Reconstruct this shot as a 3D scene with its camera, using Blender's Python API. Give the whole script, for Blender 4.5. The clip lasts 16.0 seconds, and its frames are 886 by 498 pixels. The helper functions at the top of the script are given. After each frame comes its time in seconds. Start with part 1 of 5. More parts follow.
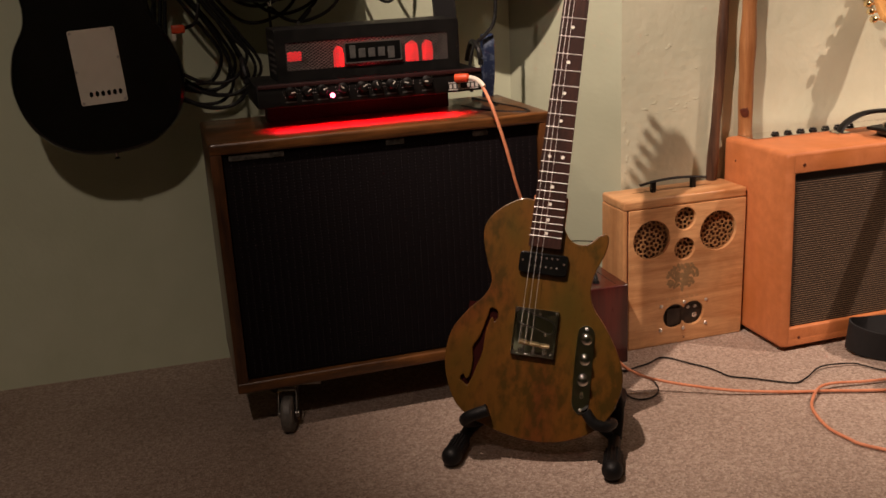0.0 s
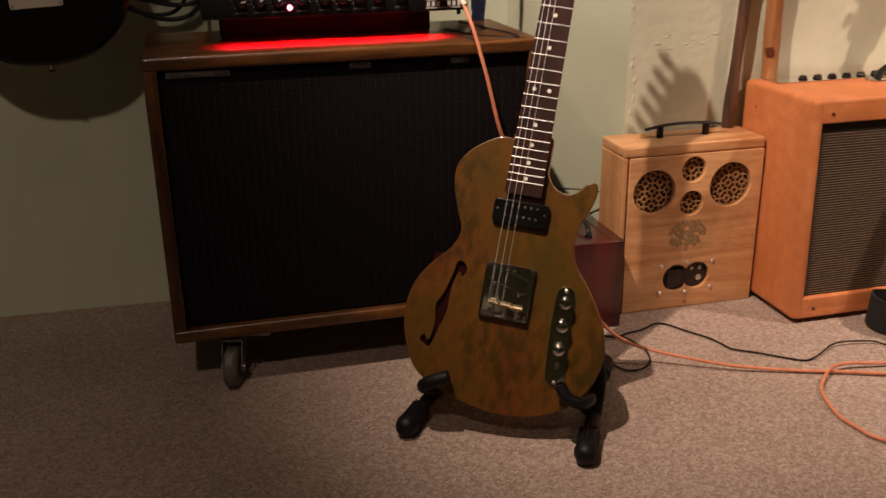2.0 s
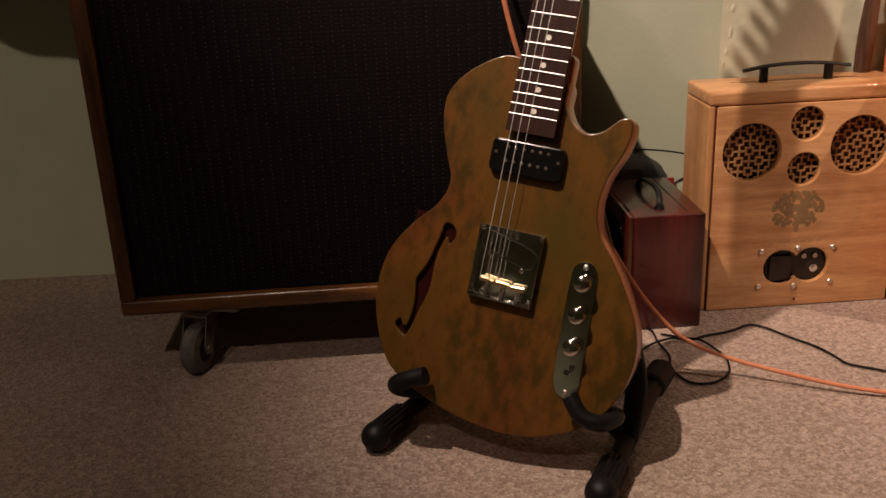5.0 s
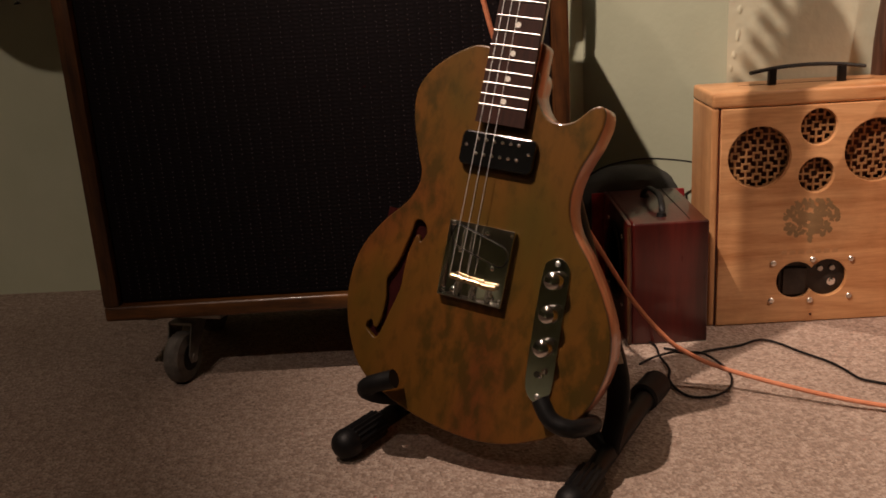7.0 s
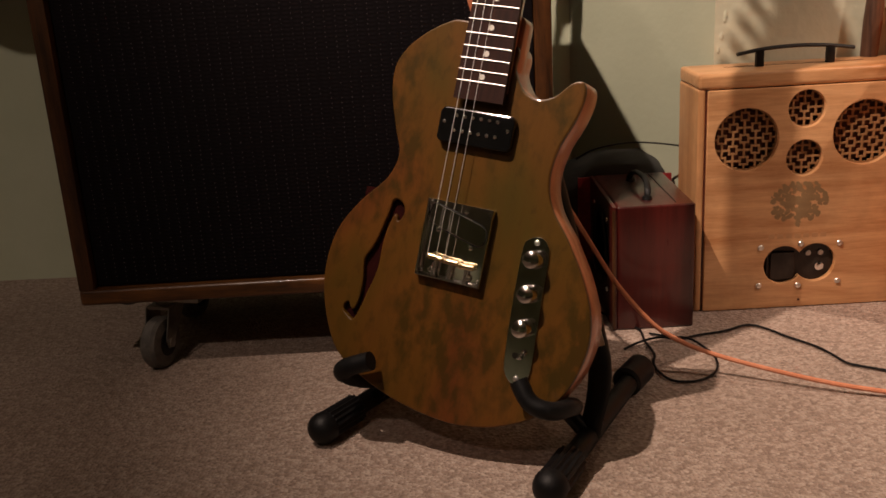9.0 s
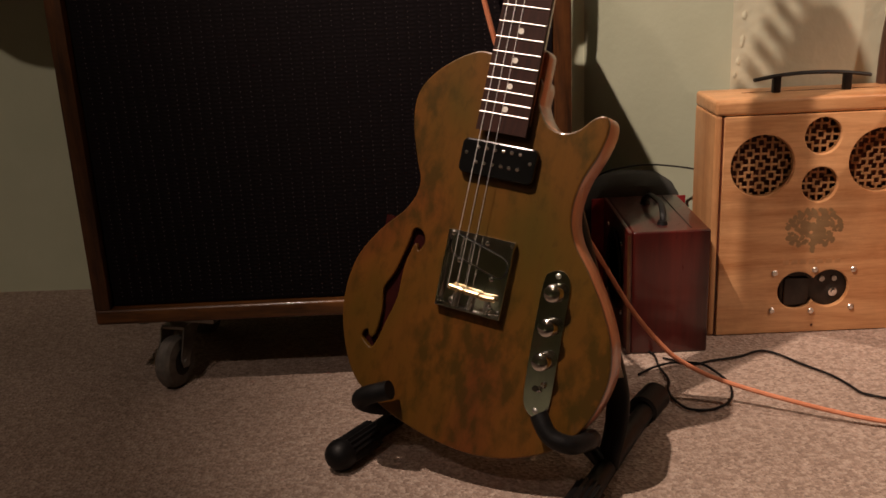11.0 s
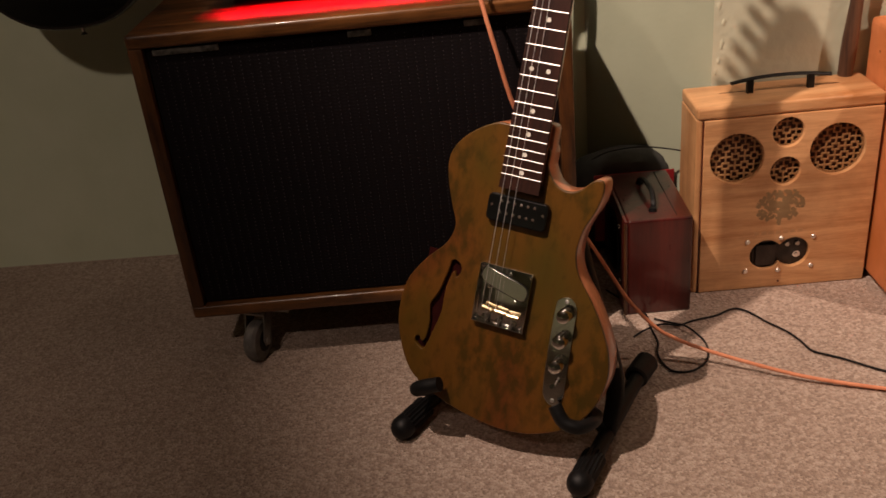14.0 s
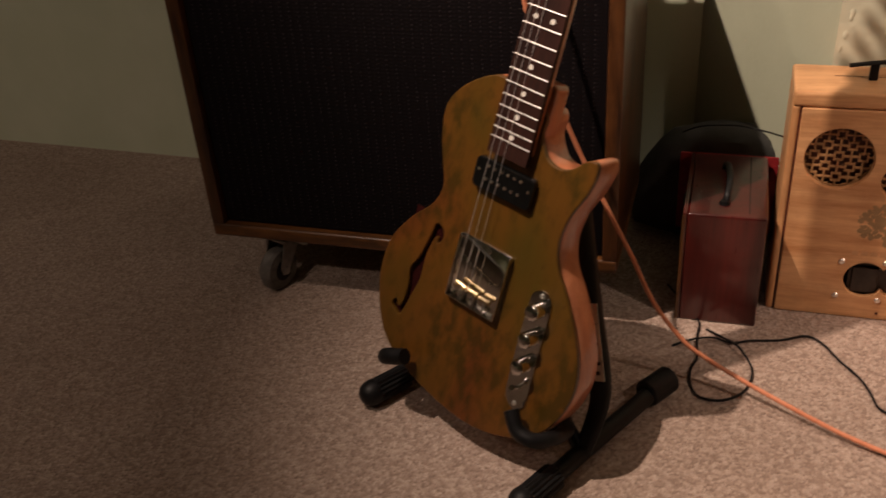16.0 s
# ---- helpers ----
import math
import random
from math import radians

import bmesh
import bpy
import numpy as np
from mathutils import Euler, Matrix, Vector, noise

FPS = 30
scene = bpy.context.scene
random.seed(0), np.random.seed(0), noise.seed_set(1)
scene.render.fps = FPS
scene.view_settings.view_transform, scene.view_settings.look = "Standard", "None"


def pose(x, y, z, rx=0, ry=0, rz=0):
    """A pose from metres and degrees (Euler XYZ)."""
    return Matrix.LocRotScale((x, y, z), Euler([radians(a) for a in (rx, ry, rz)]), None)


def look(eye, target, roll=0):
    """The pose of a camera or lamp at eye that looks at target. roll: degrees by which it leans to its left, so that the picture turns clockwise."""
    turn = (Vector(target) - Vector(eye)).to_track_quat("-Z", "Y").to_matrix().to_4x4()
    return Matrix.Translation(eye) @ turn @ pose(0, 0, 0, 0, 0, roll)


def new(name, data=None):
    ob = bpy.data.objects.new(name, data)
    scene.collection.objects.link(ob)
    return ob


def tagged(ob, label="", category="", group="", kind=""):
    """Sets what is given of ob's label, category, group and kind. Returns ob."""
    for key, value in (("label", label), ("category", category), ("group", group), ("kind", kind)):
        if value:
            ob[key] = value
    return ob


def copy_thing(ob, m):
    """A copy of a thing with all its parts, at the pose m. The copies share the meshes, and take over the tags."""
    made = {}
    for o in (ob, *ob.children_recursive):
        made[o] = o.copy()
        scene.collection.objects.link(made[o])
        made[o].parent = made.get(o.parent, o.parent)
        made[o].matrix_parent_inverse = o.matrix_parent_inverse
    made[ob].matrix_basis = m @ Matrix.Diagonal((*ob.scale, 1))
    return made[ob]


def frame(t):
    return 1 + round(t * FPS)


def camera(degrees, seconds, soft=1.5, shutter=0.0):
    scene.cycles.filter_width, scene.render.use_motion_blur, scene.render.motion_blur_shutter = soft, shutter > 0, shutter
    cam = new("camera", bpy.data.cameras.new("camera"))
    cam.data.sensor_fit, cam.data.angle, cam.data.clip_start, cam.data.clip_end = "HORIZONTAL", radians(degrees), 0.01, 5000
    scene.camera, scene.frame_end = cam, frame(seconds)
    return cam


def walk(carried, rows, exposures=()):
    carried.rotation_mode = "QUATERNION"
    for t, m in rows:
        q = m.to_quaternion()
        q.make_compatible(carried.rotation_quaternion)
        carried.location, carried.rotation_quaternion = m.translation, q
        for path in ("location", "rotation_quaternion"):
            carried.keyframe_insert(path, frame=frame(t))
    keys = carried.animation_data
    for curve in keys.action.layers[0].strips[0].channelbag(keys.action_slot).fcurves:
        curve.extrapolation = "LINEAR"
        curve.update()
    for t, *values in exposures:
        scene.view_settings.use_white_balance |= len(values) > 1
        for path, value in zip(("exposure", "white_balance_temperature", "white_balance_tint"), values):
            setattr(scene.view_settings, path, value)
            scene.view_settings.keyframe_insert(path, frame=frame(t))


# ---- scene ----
cam = camera(50.6, 16.0, soft=1.6, shutter=0.5)
PATH = [
    (0, (0.105, 0.054, 0.866), (0.631, 1.893, 0.284), -3.0),
    (0.5, (0.097, 0.065, 0.863), (0.65, 1.897, 0.281), -2.7),
    (1, (0.101, 0.083, 0.851), (0.706, 1.89, 0.244), -2.1),
    (1.5, (0.164, 0.15, 0.839), (0.706, 1.959, 0.18), -1.1),
    (2, (0.251, 0.227, 0.803), (0.717, 2.042, 0.104), -0.8),
    (2.5, (0.335, 0.309, 0.759), (0.705, 2.146, 0.062), -0.6),
    (3, (0.406, 0.358, 0.718), (0.706, 2.207, 0.017), -1.0),
    (3.5, (0.464, 0.404, 0.681), (0.695, 2.262, -0.023), -1.4),
    (4, (0.506, 0.438, 0.66), (0.658, 2.308, -0.031), -2.4),
    (4.5, (0.536, 0.471, 0.641), (0.659, 2.35, -0.033), -2.7),
    (4.7, (0.539, 0.488, 0.632), (0.659, 2.363, -0.056), -2.6),
    (6.8, (0.647, 0.523, 0.574), (0.626, 2.385, -0.041), -3.1),
    (7, (0.653, 0.519, 0.552), (0.629, 2.431, -0.036), -3.5),
    (7.5, (0.661, 0.528, 0.543), (0.645, 2.438, -0.048), -3.5),
    (8, (0.666, 0.538, 0.538), (0.65, 2.446, -0.063), -3.3),
    (8.5, (0.666, 0.539, 0.532), (0.653, 2.448, -0.065), -3.4),
    (9, (0.672, 0.534, 0.526), (0.655, 2.444, -0.068), -3.4),
    (9.5, (0.672, 0.539, 0.525), (0.655, 2.45, -0.066), -3.2),
    (10, (0.674, 0.539, 0.525), (0.647, 2.457, -0.041), -3.1),
    (10.2, (0.667, 0.546, 0.536), (0.648, 2.461, -0.043), -2.5),
    (12.3, (0.627, 0.501, 0.605), (0.649, 2.386, -0.016), -4.3),
    (12.5, (0.605, 0.461, 0.642), (0.632, 2.354, -0.004), -4.6),
    (13, (0.569, 0.376, 0.741), (0.627, 2.275, 0.117), -2.4),
    (13.5, (0.616, 0.371, 0.818), (0.673, 2.171, -0.053), -5.6),
    (14, (0.639, 0.386, 0.902), (0.58, 2.154, -0.032), -6.0),
    (14.5, (0.652, 0.387, 0.885), (0.57, 2.154, -0.048), -6.4),
    (15, (0.697, 0.442, 0.865), (0.489, 2.2, -0.066), -5.2),
    (15.5, (0.846, 0.507, 0.853), (0.364, 2.161, -0.163), -4.5),
    (16, (0.938, 0.585, 0.844), (0.394, 2.21, -0.188), -4.2),
]
walk(cam, [(t, look(eye, target, roll)) for t, eye, target, roll in PATH])

# ---- light: two warm ceiling spots, three added unseen fill spots, dim world ----
world = bpy.data.worlds.new("world")
scene.world = world
world.use_nodes = True
world.node_tree.nodes["Background"].inputs[0].default_value = (1.0, 0.85, 0.65, 1)
world.node_tree.nodes["Background"].inputs[1].default_value = 0.03
WARM = (1.0, 0.75, 0.605)


def spot(name, at, to, watts, size, blend, radius, colour=WARM):
    lamp = bpy.data.lights.new(name, "SPOT")
    lamp.energy, lamp.color, lamp.spot_size, lamp.spot_blend, lamp.shadow_soft_size = watts, colour, radians(size), blend, radius
    ob = new(name, lamp)
    ob.matrix_world = look(at, to)
    return ob


spot("ceiling_and_fill_spot", (-0.005, 1.0, 2.26), (1.48, 1.84, 0.27), 256, 61.5, 1.0, 0.018)
spot("ceiling_and_fill_spot", (2.54, 0.77, 2.26), (1.95, 1.66, 0.22), 215, 48, 1.0, 0.025)
# added wide fill, no fixture: stands in for bounced light on the left
spot("ceiling_and_fill_spot", (-0.35, -0.2, 2.26), (-0.75, 1.45, 0.26), 53, 78, 1.0, 0.05)
# unseen, added to brighten the far wall that the chrome mirrors
spot("ceiling_and_fill_spot", (-2.3, -2.1, 2.26), (-3.5, -3.3, 0.1), 60, 44, 1.0, 0.05)
# low fill added above the cabinet, position guessed, no lamp known there
spot("cabinet_fill_spot", (0.2, 1.49, 1.25), (1.7, 1.55, 0.2), 9, 96, 1.0, 0.015)
scene.view_settings.exposure = 0.0


# ---- material helpers ----
def nodes_of(name):
    m = bpy.data.materials.new(name)
    m.use_nodes = True
    nt = m.node_tree
    return m, nt, nt.nodes["Principled BSDF"]


def node(nt, kind, **values):
    n = nt.nodes.new(kind)
    for key, value in values.items():
        n.inputs[key.replace("_", " ")].default_value = value
    return n


def ramp(nt, stops):
    n = nt.nodes.new("ShaderNodeValToRGB")
    el = n.color_ramp.elements
    while len(el) < len(stops):
        el.new(0.5)
    for e, (p, c) in zip(el, stops):
        e.position, e.color = p, (*c, 1)
    return n


def surface(name, c1, c2, scale=30.0, rough=0.6, metal=0.0, fine=400.0, bump=0.15, stretch=(1, 1, 1), lo=0.35, hi=0.65, depth=0.001, coat=0.0, spread=0.1, c3=None, big=3.0):
    """A worn surface: two colours mixed by coarse noise, a third by large stains, fine grain in roughness and relief."""
    m, nt, b = nodes_of(name)
    link = nt.links.new
    tc = nt.nodes.new("ShaderNodeTexCoord")
    mp = node(nt, "ShaderNodeMapping", Scale=stretch)
    link(tc.outputs["Object"], mp.inputs["Vector"])
    n1 = node(nt, "ShaderNodeTexNoise", Scale=scale, Detail=6.0, Roughness=0.6)
    link(mp.outputs["Vector"], n1.inputs["Vector"])
    r = ramp(nt, [(lo, c1), (hi, c2)])
    link(n1.outputs["Fac"], r.inputs["Fac"])
    col = r.outputs["Color"]
    if c3:
        n3 = node(nt, "ShaderNodeTexNoise", Scale=big, Detail=4.0, Roughness=0.55)
        link(tc.outputs["Object"], n3.inputs["Vector"])
        f = ramp(nt, [(0.45, (0, 0, 0)), (0.7, (1, 1, 1))])
        link(n3.outputs["Fac"], f.inputs["Fac"])
        mx = nt.nodes.new("ShaderNodeMix")
        mx.data_type = "RGBA"
        link(f.outputs["Color"], mx.inputs["Factor"])
        link(col, mx.inputs["A"])
        mx.inputs["B"].default_value = (*c3, 1)
        col = mx.outputs["Result"]
    link(col, b.inputs["Base Color"])
    n2 = node(nt, "ShaderNodeTexNoise", Scale=fine, Detail=3.0)
    link(mp.outputs["Vector"], n2.inputs["Vector"])
    rr = node(nt, "ShaderNodeMapRange")
    rr.inputs["To Min"].default_value, rr.inputs["To Max"].default_value = max(rough - spread, 0.02), min(rough + spread, 1)
    link(n1.outputs["Fac"], rr.inputs["Value"])
    link(rr.outputs["Result"], b.inputs["Roughness"])
    b.inputs["Metallic"].default_value = metal
    b.inputs["Coat Weight"].default_value = coat
    b.inputs["Coat Roughness"].default_value = 0.08
    if bump:
        bp = node(nt, "ShaderNodeBump", Strength=bump, Distance=depth)
        link(n2.outputs["Fac"], bp.inputs["Height"])
        link(bp.outputs["Normal"], b.inputs["Normal"])
    return m


def glow(name, colour, strength):
    m, nt, b = nodes_of(name)
    b.inputs["Base Color"].default_value = (*colour, 1)
    b.inputs["Emission Color"].default_value = (*colour, 1)
    b.inputs["Emission Strength"].default_value = strength
    return m


def wood(name, dark, light, axis=0, rings=9.0, rough=0.4, coat=0.0, bump=0.2, fine=0.5, warp=3.0, wear=0.5):
    """Sawn timber with bands along one axis."""
    m, nt, b = nodes_of(name)
    link = nt.links.new
    tc = nt.nodes.new("ShaderNodeTexCoord")
    s = [1.0, 1.0, 1.0]
    s[axis] = 0.08
    mp = node(nt, "ShaderNodeMapping", Scale=s)
    link(tc.outputs["Object"], mp.inputs["Vector"])
    n1 = node(nt, "ShaderNodeTexNoise", Scale=rings, Detail=8.0, Roughness=0.62, Distortion=warp)
    link(mp.outputs["Vector"], n1.inputs["Vector"])
    n2 = node(nt, "ShaderNodeTexNoise", Scale=rings * 22, Detail=4.0, Roughness=0.7)
    link(mp.outputs["Vector"], n2.inputs["Vector"])
    mid = [a * 0.45 + c * 0.55 for a, c in zip(dark, light)]
    r = ramp(nt, [(0.36, dark), (0.5, mid), (0.62, light)])
    mixv = nt.nodes.new("ShaderNodeMix")
    mixv.inputs["Factor"].default_value = fine * 0.5
    link(n1.outputs["Fac"], mixv.inputs["A"])
    link(n2.outputs["Fac"], mixv.inputs["B"])
    link(mixv.outputs["Result"], r.inputs["Fac"])
    n3 = node(nt, "ShaderNodeTexNoise", Scale=8.0, Detail=5.0, Roughness=0.65)
    link(tc.outputs["Object"], n3.inputs["Vector"])
    worn = ramp(nt, [(0.36, (0.62, 0.6, 0.58)), (0.52, (1.0, 1.0, 1.0)), (0.7, (1.14, 1.12, 1.1))])
    link(n3.outputs["Fac"], worn.inputs["Fac"])
    mul = nt.nodes.new("ShaderNodeMix")
    mul.data_type, mul.blend_type = "RGBA", "MULTIPLY"
    mul.inputs["Factor"].default_value = wear
    link(r.outputs["Color"], mul.inputs["A"])
    link(worn.outputs["Color"], mul.inputs["B"])
    link(mul.outputs["Result"], b.inputs["Base Color"])
    rr = node(nt, "ShaderNodeMapRange")
    rr.inputs["To Min"].default_value, rr.inputs["To Max"].default_value = max(rough - 0.1, 0.03), rough + 0.12
    link(n2.outputs["Fac"], rr.inputs["Value"])
    link(rr.outputs["Result"], b.inputs["Roughness"])
    b.inputs["Coat Weight"].default_value, b.inputs["Coat Roughness"].default_value = coat, 0.1
    bp = node(nt, "ShaderNodeBump", Strength=bump, Distance=0.0006)
    link(n2.outputs["Fac"], bp.inputs["Height"])
    link(bp.outputs["Normal"], b.inputs["Normal"])
    return m


def carpet_material():
    m, nt, b = nodes_of("carpet")
    link = nt.links.new
    tc = nt.nodes.new("ShaderNodeTexCoord")
    v = node(nt, "ShaderNodeTexVoronoi", Scale=250.0)
    n0 = node(nt, "ShaderNodeTexNoise", Scale=120.0, Detail=3.0)
    n1 = node(nt, "ShaderNodeTexNoise", Scale=140.0, Detail=6.0, Roughness=0.78)
    n2 = node(nt, "ShaderNodeTexNoise", Scale=2.2, Detail=3.0)
    for n in (v, n0, n1, n2):
        link(tc.outputs["Object"], n.inputs["Vector"])
    r = ramp(nt, [(0.2, (0.28, 0.204, 0.162)), (0.5, (0.41, 0.312, 0.254)), (0.8, (0.56, 0.452, 0.38))])
    mx = nt.nodes.new("ShaderNodeMix")
    mx.inputs["Factor"].default_value = 0.55
    link(n1.outputs["Fac"], mx.inputs["A"])
    sep = nt.nodes.new("ShaderNodeSeparateColor")
    link(v.outputs["Color"], sep.inputs["Color"])
    link(sep.outputs["Red"], mx.inputs["B"])
    link(mx.outputs["Result"], r.inputs["Fac"])
    r2 = ramp(nt, [(0.35, (0.82, 0.8, 0.78)), (0.65, (1.0, 1.0, 1.0))])
    link(n2.outputs["Fac"], r2.inputs["Fac"])
    mul = nt.nodes.new("ShaderNodeMix")
    mul.data_type, mul.blend_type = "RGBA", "MULTIPLY"
    mul.inputs["Factor"].default_value = 1.0
    link(r.outputs["Color"], mul.inputs["A"])
    link(r2.outputs["Color"], mul.inputs["B"])
    link(mul.outputs["Result"], b.inputs["Base Color"])
    b.inputs["Roughness"].default_value = 1.0
    b.inputs["Specular IOR Level"].default_value = 0.1
    b.inputs["Sheen Weight"].default_value = 0.15
    add = nt.nodes.new("ShaderNodeMath")
    link(v.outputs["Distance"], add.inputs[0])
    link(n0.outputs["Fac"], add.inputs[1])
    bp = node(nt, "ShaderNodeBump", Strength=0.6, Distance=0.004)
    link(add.outputs["Value"], bp.inputs["Height"])
    link(bp.outputs["Normal"], b.inputs["Normal"])
    return m


def burl_material():
    """Amber stained burl with olive patches and soft near-black clouds under clear lacquer."""
    m, nt, b = nodes_of("stained_burl")
    link = nt.links.new
    tc = nt.nodes.new("ShaderNodeTexCoord")
    mp = node(nt, "ShaderNodeMapping", Scale=(1.0, 0.55, 1.0))
    link(tc.outputs["Object"], mp.inputs["Vector"])
    streak = node(nt, "ShaderNodeMapping", Scale=(1.0, 0.12, 1.0))
    link(tc.outputs["Object"], streak.inputs["Vector"])
    hue = node(nt, "ShaderNodeTexNoise", Scale=7.0, Detail=3.0, Roughness=0.55, Distortion=0.4)
    cloud = node(nt, "ShaderNodeTexNoise", Scale=62.0, Detail=4.0, Roughness=0.58, Distortion=0.2)
    spots = node(nt, "ShaderNodeTexNoise", Scale=105.0, Detail=3.0, Roughness=0.6)
    where = node(nt, "ShaderNodeTexNoise", Scale=8.5, Detail=2.0)
    fine = node(nt, "ShaderNodeTexNoise", Scale=260.0, Detail=3.0)
    grain = node(nt, "ShaderNodeTexNoise", Scale=120.0, Detail=4.0, Roughness=0.65)
    for n in (hue, cloud, spots, where, fine):
        link(mp.outputs["Vector"], n.inputs["Vector"])
    link(streak.outputs["Vector"], grain.inputs["Vector"])
    base = ramp(nt, [(0.32, (0.06, 0.044, 0.006)), (0.43, (0.096, 0.047, 0.006)), (0.55, (0.136, 0.052, 0.008)), (0.68, (0.132, 0.037, 0.009))])
    link(hue.outputs["Fac"], base.inputs["Fac"])

    def math_node(kind, a, c):
        n = node(nt, "ShaderNodeMath")
        n.operation = kind
        for k, v in enumerate((a, c)):
            if isinstance(v, float):
                n.inputs[k].default_value = v
            else:
                link(v, n.inputs[k])
        return n.outputs["Value"]

    def blend(fac, a, colour):
        n = nt.nodes.new("ShaderNodeMix")
        n.data_type = "RGBA"
        link(fac, n.inputs["Factor"])
        link(a, n.inputs["A"])
        n.inputs["B"].default_value = (*colour, 1)
        return n.outputs["Result"]

    dark = ramp(nt, [(0.235, (0, 0, 0)), (0.36, (1, 1, 1))])
    link(math_node("MULTIPLY", cloud.outputs["Fac"], where.outputs["Fac"]), dark.inputs["Fac"])
    col = blend(math_node("MULTIPLY", dark.outputs["Color"], 0.72), base.outputs["Color"], (0.03, 0.022, 0.003))
    fleck = ramp(nt, [(0.6, (0, 0, 0)), (0.74, (1, 1, 1))])
    link(spots.outputs["Fac"], fleck.inputs["Fac"])
    col = blend(math_node("MULTIPLY", fleck.outputs["Color"], 0.4), col, (0.04, 0.02, 0.005))
    lines = ramp(nt, [(0.45, (0, 0, 0)), (0.75, (1, 1, 1))])
    link(grain.outputs["Fac"], lines.inputs["Fac"])
    col = blend(math_node("MULTIPLY", lines.outputs["Color"], 0.35), col, (0.07, 0.032, 0.006))
    link(col, b.inputs["Base Color"])
    b.inputs["Roughness"].default_value = 0.4
    b.inputs["Specular IOR Level"].default_value = 0.3
    b.inputs["Coat Weight"].default_value, b.inputs["Coat Roughness"].default_value = 0.35, 0.08
    bp = node(nt, "ShaderNodeBump", Strength=0.05, Distance=0.0004)
    link(fine.outputs["Fac"], bp.inputs["Height"])
    link(bp.outputs["Normal"], b.inputs["Normal"])
    return m


def woven_black():
    """Near-black cloth woven in upright columns, with worn pale flecks."""
    m, nt, b = nodes_of("black_grille_cloth")
    link = nt.links.new
    tc = nt.nodes.new("ShaderNodeTexCoord")
    w1 = node(nt, "ShaderNodeTexWave", Scale=23.4, Distortion=0.6, Detail=2.0)
    w1.bands_direction = "X"
    w2 = node(nt, "ShaderNodeTexWave", Scale=60.0, Distortion=1.5, Detail=2.0)
    w2.bands_direction = "Z"
    n = node(nt, "ShaderNodeTexNoise", Scale=7.0, Detail=4.0)
    for t in (w1, w2, n):
        link(tc.outputs["Object"], t.inputs["Vector"])
    mul = nt.nodes.new("ShaderNodeMath")
    mul.operation = "MULTIPLY"
    link(w1.outputs["Fac"], mul.inputs[0])
    link(w2.outputs["Fac"], mul.inputs[1])
    mul2 = nt.nodes.new("ShaderNodeMath")
    mul2.operation = "MULTIPLY"
    link(mul.outputs["Value"], mul2.inputs[0])
    link(n.outputs["Fac"], mul2.inputs[1])
    r = ramp(nt, [(0.2, (0.005, 0.0034, 0.0043)), (0.7, (0.0098, 0.0068, 0.0086))])
    link(mul2.outputs["Value"], r.inputs["Fac"])
    link(r.outputs["Color"], b.inputs["Base Color"])
    b.inputs["Roughness"].default_value = 0.85
    b.inputs["Specular IOR Level"].default_value = 0.12
    bp = node(nt, "ShaderNodeBump", Strength=0.25, Distance=0.0008)
    link(mul.outputs["Value"], bp.inputs["Height"])
    link(bp.outputs["Normal"], b.inputs["Normal"])
    return m


CARPET = carpet_material()
PAINT = surface("wall_paint", (0.585, 0.645, 0.475), (0.64, 0.69, 0.525), 6.0, 0.55, 0, 90.0, 0.25, depth=0.002, c3=(0.545, 0.6, 0.435), big=2.0)
PAINT_ROUGH = surface("patched_plaster", (0.635, 0.65, 0.495), (0.69, 0.7, 0.54), 9.0, 0.45, 0, 45.0, 0.6, depth=0.003, c3=(0.585, 0.61, 0.465), big=4.0)
# about a quarter darker than the paint of the wall beside it
PAINT_DARK = surface("darker_green_paint", (0.42, 0.455, 0.34), (0.465, 0.5, 0.375), 6.0, 0.5, 0, 90.0, 0.25, depth=0.002, c3=(0.39, 0.42, 0.31), big=2.5)
CEILING = surface("ceiling_paint", (0.6, 0.58, 0.5), (0.66, 0.64, 0.56), 8.0, 0.8)
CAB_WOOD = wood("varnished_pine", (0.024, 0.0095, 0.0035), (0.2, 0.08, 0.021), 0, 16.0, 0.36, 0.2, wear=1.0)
# same pine, darker than on the lit top: shade put into the colour
CAB_WOOD_V = wood("varnished_pine_upright_dim", (0.022, 0.009, 0.0035), (0.13, 0.05, 0.015), 2, 16.0, 0.36, 0.2, wear=1.0)
GRILLE_BLACK = woven_black()
STITCH = surface("shiny_black_thread", (0.038, 0.032, 0.036), (0.065, 0.055, 0.06), 60.0, 0.2, 0, 400.0, 0.0, spread=0.05)
BLACK_METAL = surface("black_enamel", (0.0025, 0.0025, 0.0025), (0.006, 0.0055, 0.0052), 40.0, 0.5, 0, 500.0, 0.1)
BLACK_METAL.node_tree.nodes["Principled BSDF"].inputs["Specular IOR Level"].default_value = 0.3
BLACK_GLOSS = surface("black_lacquer", (0.0035, 0.0035, 0.0035), (0.006, 0.006, 0.006), 12.0, 0.16, 0, 300.0, 0.02, coat=0.3, spread=0.04)
BLACK_RUBBER = surface("black_rubber", (0.003, 0.003, 0.0034), (0.007, 0.0068, 0.0072), 80.0, 0.5, 0, 600.0, 0.25)
BLACK_RUBBER.node_tree.nodes["Principled BSDF"].inputs["Specular IOR Level"].default_value = 0.28
BLACK_CLOTH = surface("black_nylon", (0.004, 0.004, 0.0048), (0.01, 0.01, 0.0118), 120.0, 0.8, 0, 900.0, 0.5)
DARK_VOID = surface("dark_inside", (0.01, 0.007, 0.005), (0.025, 0.018, 0.012), 20.0, 0.9)
